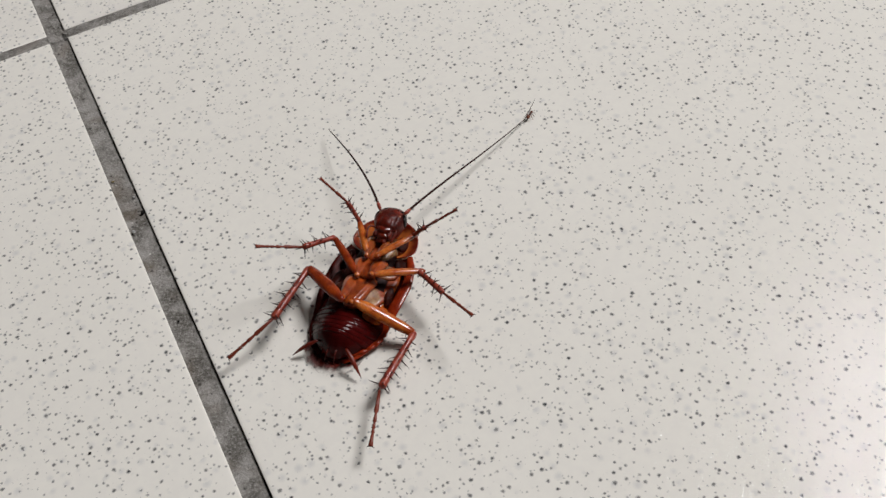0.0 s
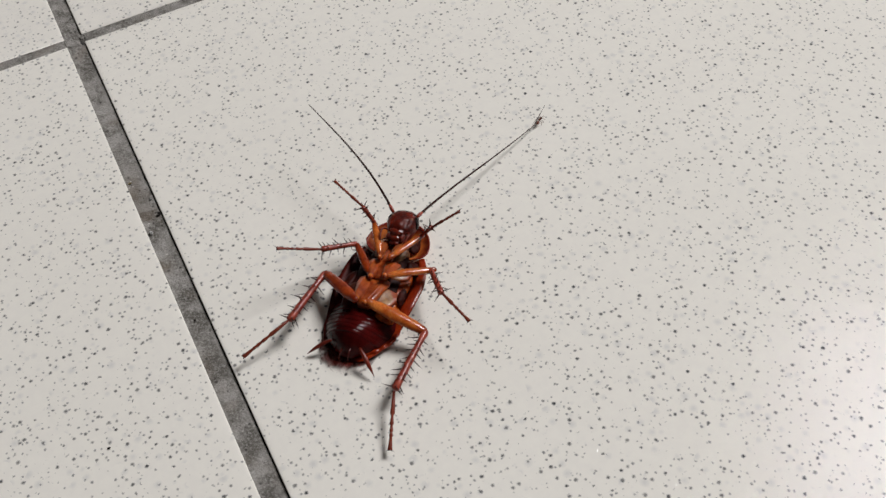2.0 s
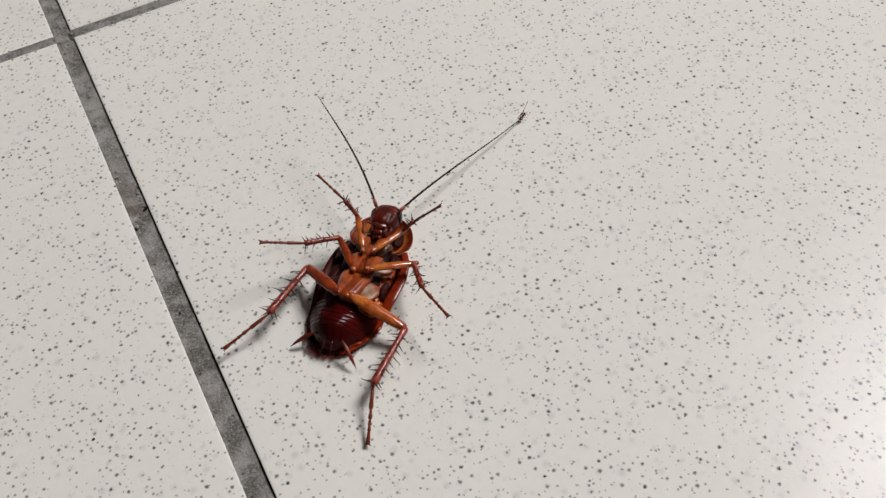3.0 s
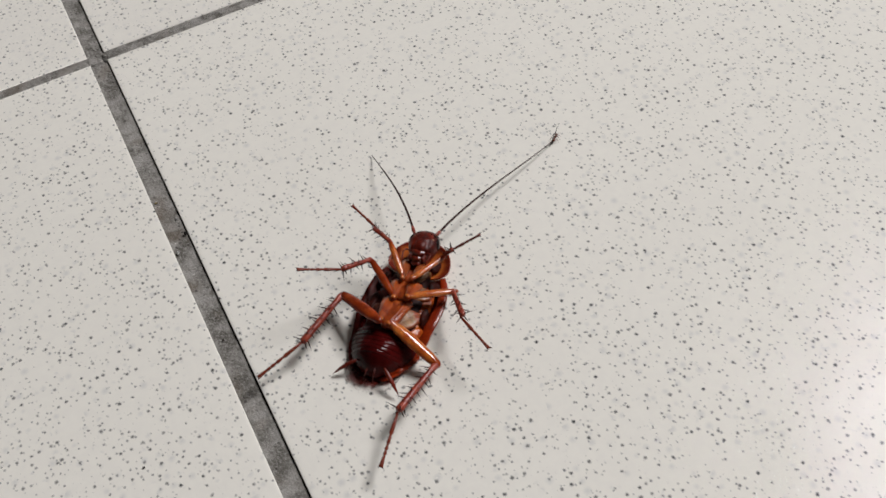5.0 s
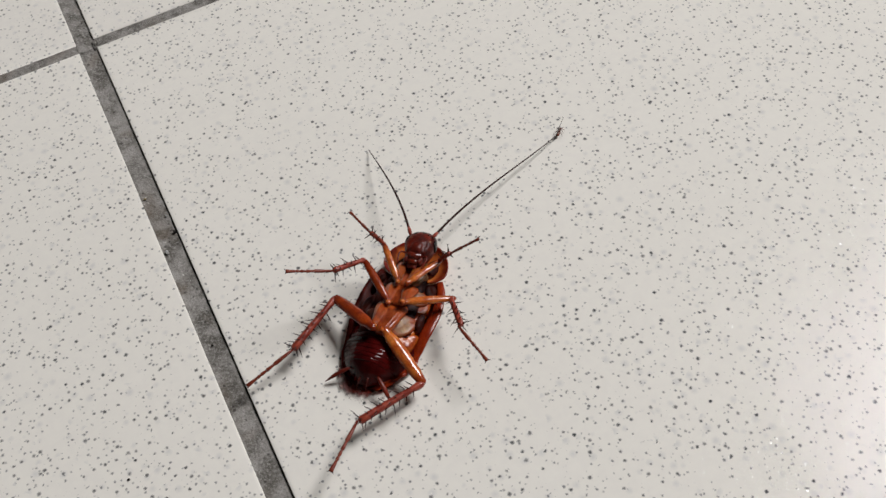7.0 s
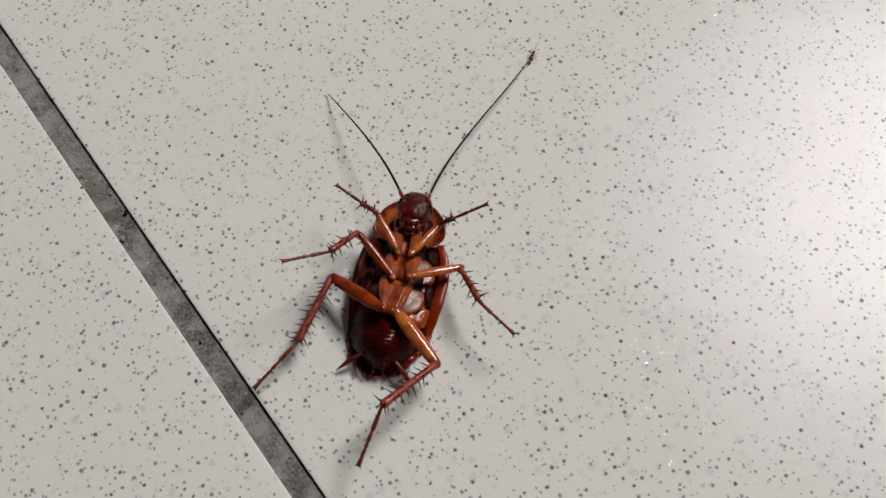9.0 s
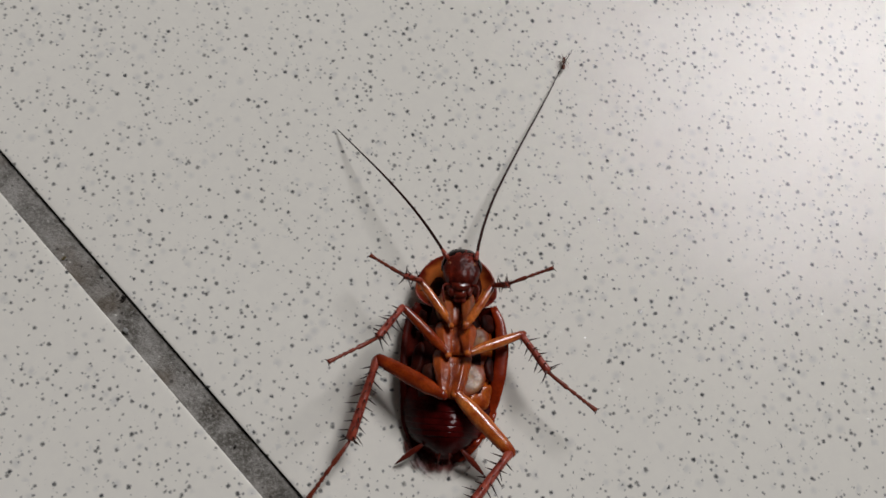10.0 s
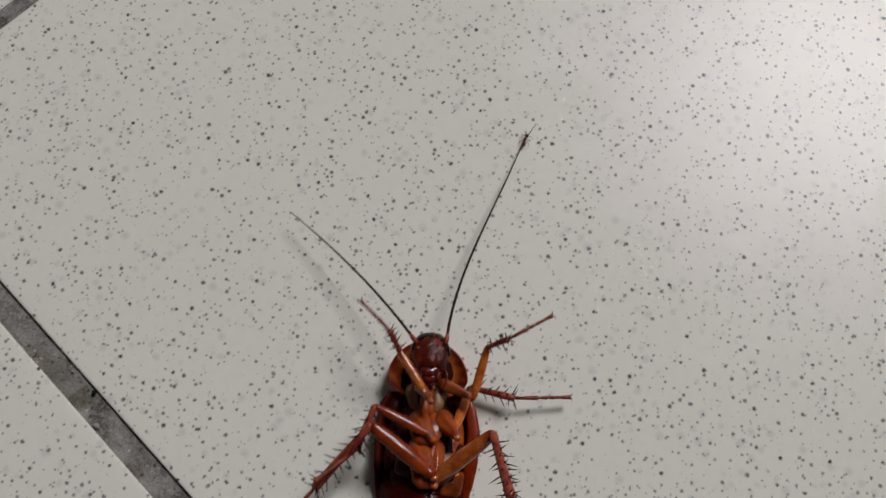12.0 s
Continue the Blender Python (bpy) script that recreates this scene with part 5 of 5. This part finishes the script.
    walk(legs["middle_right"]["tibia"], [
        (0.0, aim((8.9, 3.9, 5.5), (14.7, 0.2, 6.3))),
        (2.5, aim((8.7, 4.5, 5.5), (12.5, -0.9, 7.2))),
        (10.5, aim((9.6, 3.5, 5.5), (13.5, -2.0, 6.9))),
        (11.0, aim((9.4, 3.7, 5.5), (13.7, -1.7, 5.5))),
        (11.1, aim((7.6, 4.3, 12.7), (13.3, 0.6, 11.7))),
        (11.2, aim((7.3, 5.3, 12.0), (11.8, 0.2, 10.5))),
        (11.3, aim((6.4, 7.6, 5.4), (12.5, 4.7, 4.1))),
        (11.4, aim((8.5, 6.9, 5.1), (15.2, 5.4, 4.0))),
        (11.5, aim((6.5, 8.7, 5.2), (13.0, 6.5, 4.3))),
        (11.6, aim((6.7, 9.1, 1.5), (13.4, 7.5, 1.8))),
        (11.8, aim((6.1, 9.7, 3.0), (12.9, 8.7, 3.6))),
        (12.0, aim((6.5, 9.0, 2.3), (13.2, 7.5, 3.2))),
    ])
    walk(legs["middle_right"]["tarsus"], [
        (0.0, aim((14.7, 0.2, 6.3), (21.4, -4.4, 8.8))),
        (2.5, aim((12.5, -0.9, 7.2), (19.2, -6.0, 8.3))),
        (10.5, aim((13.5, -2.0, 6.9), (20.3, -7.0, 7.3))),
        (11.0, aim((13.7, -1.7, 5.5), (17.4, -5.7, 12.0))),
        (11.1, aim((13.3, 0.6, 11.7), (19.8, -1.5, 16.9))),
        (11.2, aim((11.8, 0.2, 10.5), (15.8, -4.5, 16.3))),
        (11.3, aim((12.5, 4.7, 4.1), (21.0, 4.7, 3.2))),
        (11.4, aim((15.2, 5.4, 4.0), (23.5, 7.0, 3.2))),
        (11.5, aim((13.0, 6.5, 4.3), (21.5, 6.3, 3.2))),
        (11.6, aim((13.4, 7.5, 1.8), (21.5, 8.7, 4.2))),
        (11.8, aim((12.9, 8.7, 3.6), (21.3, 10.2, 2.8))),
        (12.0, aim((13.2, 7.5, 3.2), (21.6, 8.1, 2.4))),
    ])
    walk(legs["middle_right"]["coxa"], [
        (0.0, aim((1.8, 4.7, 4.8), (2.0, -0.1, 7.2))),
        (2.5, aim((1.8, 4.7, 4.8), (2.0, -0.1, 7.2))),
        (10.5, aim((1.8, 4.7, 4.8), (2.0, -0.1, 7.2))),
        (11.0, aim((1.8, 4.7, 4.8), (2.0, -0.1, 7.2))),
        (11.1, aim((1.8, 4.7, 4.8), (2.0, -0.1, 7.2))),
        (11.2, aim((1.8, 4.7, 4.8), (2.0, -0.1, 7.2))),
        (11.3, aim((1.8, 4.7, 4.8), (1.4, -0.1, 6.5))),
        (11.4, aim((1.8, 4.7, 4.8), (2.0, 0.6, 6.4))),
        (11.5, aim((1.8, 4.7, 4.8), (1.9, 0.8, 6.4))),
        (11.6, aim((1.8, 4.7, 4.8), (5.1, 1.8, 6.6))),
        (11.8, aim((1.8, 4.7, 4.8), (4.6, 1.7, 6.7))),
        (12.0, aim((1.8, 4.7, 4.8), (4.1, 1.5, 6.8))),
    ])
    walk(legs["hind_left"]["femur"], [
        (0.0, aim((-1.0, -6.3, 7.2), (-10.2, -0.1, 4.5))),
        (2.5, aim((-1.0, -6.3, 7.2), (-9.9, -0.2, 3.5))),
        (4.5, aim((-1.0, -6.3, 7.2), (-10.7, -1.1, 4.2))),
        (11.2, aim((-1.0, -6.3, 7.2), (-10.7, -0.9, 4.6))),
        (12.0, aim((1.4, -4.7, 7.2), (-7.7, 2.0, 8.8))),
    ])
    walk(legs["hind_left"]["tibia"], [
        (0.0, aim((-10.2, -0.1, 4.5), (-11.2, -12.2, 5.6))),
        (2.5, aim((-9.9, -0.2, 3.5), (-11.5, -12.2, 4.7))),
        (4.5, aim((-10.7, -1.1, 4.2), (-13.5, -12.9, 4.6))),
        (11.2, aim((-10.7, -0.9, 4.6), (-13.6, -12.8, 4.3))),
        (12.0, aim((-7.7, 2.0, 8.8), (-15.5, -7.0, 6.2))),
    ])
    walk(legs["hind_left"]["tarsus"], [
        (0.0, aim((-11.2, -12.2, 5.6), (-16.2, -20.3, 3.2))),
        (2.5, aim((-11.5, -12.2, 4.7), (-16.9, -20.1, 2.5))),
        (4.5, aim((-13.5, -12.9, 4.6), (-18.8, -21.0, 2.9))),
        (11.2, aim((-13.6, -12.8, 4.3), (-18.8, -21.0, 3.0))),
        (12.0, aim((-15.5, -7.0, 6.2), (-21.7, -14.5, 5.6))),
    ])
    walk(legs["hind_left"]["coxa"], [
        (0.0, aim((-1.5, 0.8, 4.7), (-1.0, -6.3, 7.2))),
        (2.5, aim((-1.5, 0.8, 4.7), (-1.0, -6.3, 7.2))),
        (4.5, aim((-1.5, 0.8, 4.7), (-1.0, -6.3, 7.2))),
        (11.2, aim((-1.5, 0.8, 4.7), (-1.0, -6.3, 7.2))),
        (12.0, aim((-1.5, 0.8, 4.7), (1.4, -4.7, 7.2))),
    ])
    walk(legs["hind_right"]["femur"], [
        (0.0, aim((0.6, -5.6, 6.4), (11.5, -6.5, 2.5))),
        (2.5, aim((0.6, -5.6, 6.4), (11.7, -7.3, 3.8))),
        (4.5, aim((0.6, -5.6, 6.4), (10.8, -9.2, 2.8))),
        (5.5, aim((0.6, -5.6, 6.4), (10.0, -9.6, 3.0))),
        (7.5, aim((0.6, -5.6, 6.4), (9.5, -12.7, 4.0))),
        (9.5, aim((0.6, -5.6, 6.4), (8.6, -13.2, 6.0))),
        (11.0, aim((0.6, -5.6, 6.4), (8.6, -13.2, 6.0))),
        (11.4, aim((0.6, -5.6, 6.4), (9.5, 1.5, 7.0))),
        (11.5, aim((0.6, -5.6, 6.4), (10.1, 0.7, 7.4))),
        (11.6, aim((1.6, -5.1, 6.6), (10.6, 1.8, 7.8))),
        (11.8, aim((1.5, -5.0, 6.4), (9.5, 3.0, 7.7))),
        (12.0, aim((1.6, -5.1, 6.4), (9.5, 0.9, 12.0))),
    ])
    walk(legs["hind_right"]["tibia"], [
        (0.0, aim((11.5, -6.5, 2.5), (10.4, -19.0, 4.0))),
        (2.5, aim((11.7, -7.3, 3.8), (10.7, -19.5, 3.6))),
        (4.5, aim((10.8, -9.2, 2.8), (8.7, -20.9, 5.6))),
        (5.5, aim((10.0, -9.6, 3.0), (6.7, -21.3, 4.5))),
        (7.5, aim((9.5, -12.7, 4.0), (1.7, -22.1, 4.5))),
        (9.5, aim((8.6, -13.2, 6.0), (2.4, -22.3, 11.2))),
        (11.0, aim((8.6, -13.2, 6.0), (2.4, -22.3, 11.2))),
        (11.4, aim((9.5, 1.5, 7.0), (9.9, -4.5, 17.6))),
        (11.5, aim((10.1, 0.7, 7.4), (10.5, -4.5, 18.5))),
        (11.6, aim((10.6, 1.8, 7.8), (12.2, -4.9, 17.8))),
        (11.8, aim((9.5, 3.0, 7.7), (11.8, -5.1, 16.6))),
        (12.0, aim((9.5, 0.9, 12.0), (11.6, -8.2, 19.8))),
    ])
    walk(legs["hind_right"]["tarsus"], [
        (0.0, aim((10.4, -19.0, 4.0), (12.6, -28.9, 3.6))),
        (2.5, aim((10.7, -19.5, 3.6), (13.3, -28.5, 1.0))),
        (4.5, aim((8.7, -20.9, 5.6), (9.2, -29.8, 1.4))),
        (5.5, aim((6.7, -21.3, 4.5), (7.2, -30.8, 6.5))),
        (7.5, aim((1.7, -22.1, 4.5), (0.8, -31.9, 4.4))),
        (9.5, aim((2.4, -22.3, 11.2), (0.1, -30.4, 6.2))),
        (11.0, aim((2.4, -22.3, 11.2), (0.1, -30.4, 6.2))),
        (11.4, aim((9.9, -4.5, 17.6), (11.2, -10.0, 9.5))),
        (11.5, aim((10.5, -4.5, 18.5), (11.8, -9.8, 10.3))),
        (11.6, aim((12.2, -4.9, 17.8), (13.2, -10.3, 9.7))),
        (11.8, aim((11.8, -5.1, 16.6), (13.1, -11.9, 9.7))),
        (12.0, aim((11.6, -8.2, 19.8), (12.9, -14.9, 12.8))),
    ])
    walk(legs["hind_right"]["coxa"], [
        (0.0, aim((1.5, 0.8, 4.7), (0.6, -5.6, 6.4))),
        (2.5, aim((1.5, 0.8, 4.7), (0.6, -5.6, 6.4))),
        (4.5, aim((1.5, 0.8, 4.7), (0.6, -5.6, 6.4))),
        (5.5, aim((1.5, 0.8, 4.7), (0.6, -5.6, 6.4))),
        (7.5, aim((1.5, 0.8, 4.7), (0.6, -5.6, 6.4))),
        (9.5, aim((1.5, 0.8, 4.7), (0.6, -5.6, 6.4))),
        (11.0, aim((1.5, 0.8, 4.7), (0.6, -5.6, 6.4))),
        (11.4, aim((1.5, 0.8, 4.7), (0.6, -5.6, 6.4))),
        (11.5, aim((1.5, 0.8, 4.7), (0.6, -5.6, 6.4))),
        (11.6, aim((1.5, 0.8, 4.7), (1.6, -5.1, 6.6))),
        (11.8, aim((1.5, 0.8, 4.7), (1.5, -5.0, 6.4))),
        (12.0, aim((1.5, 0.8, 4.7), (1.6, -5.1, 6.4))),
    ])

motions()
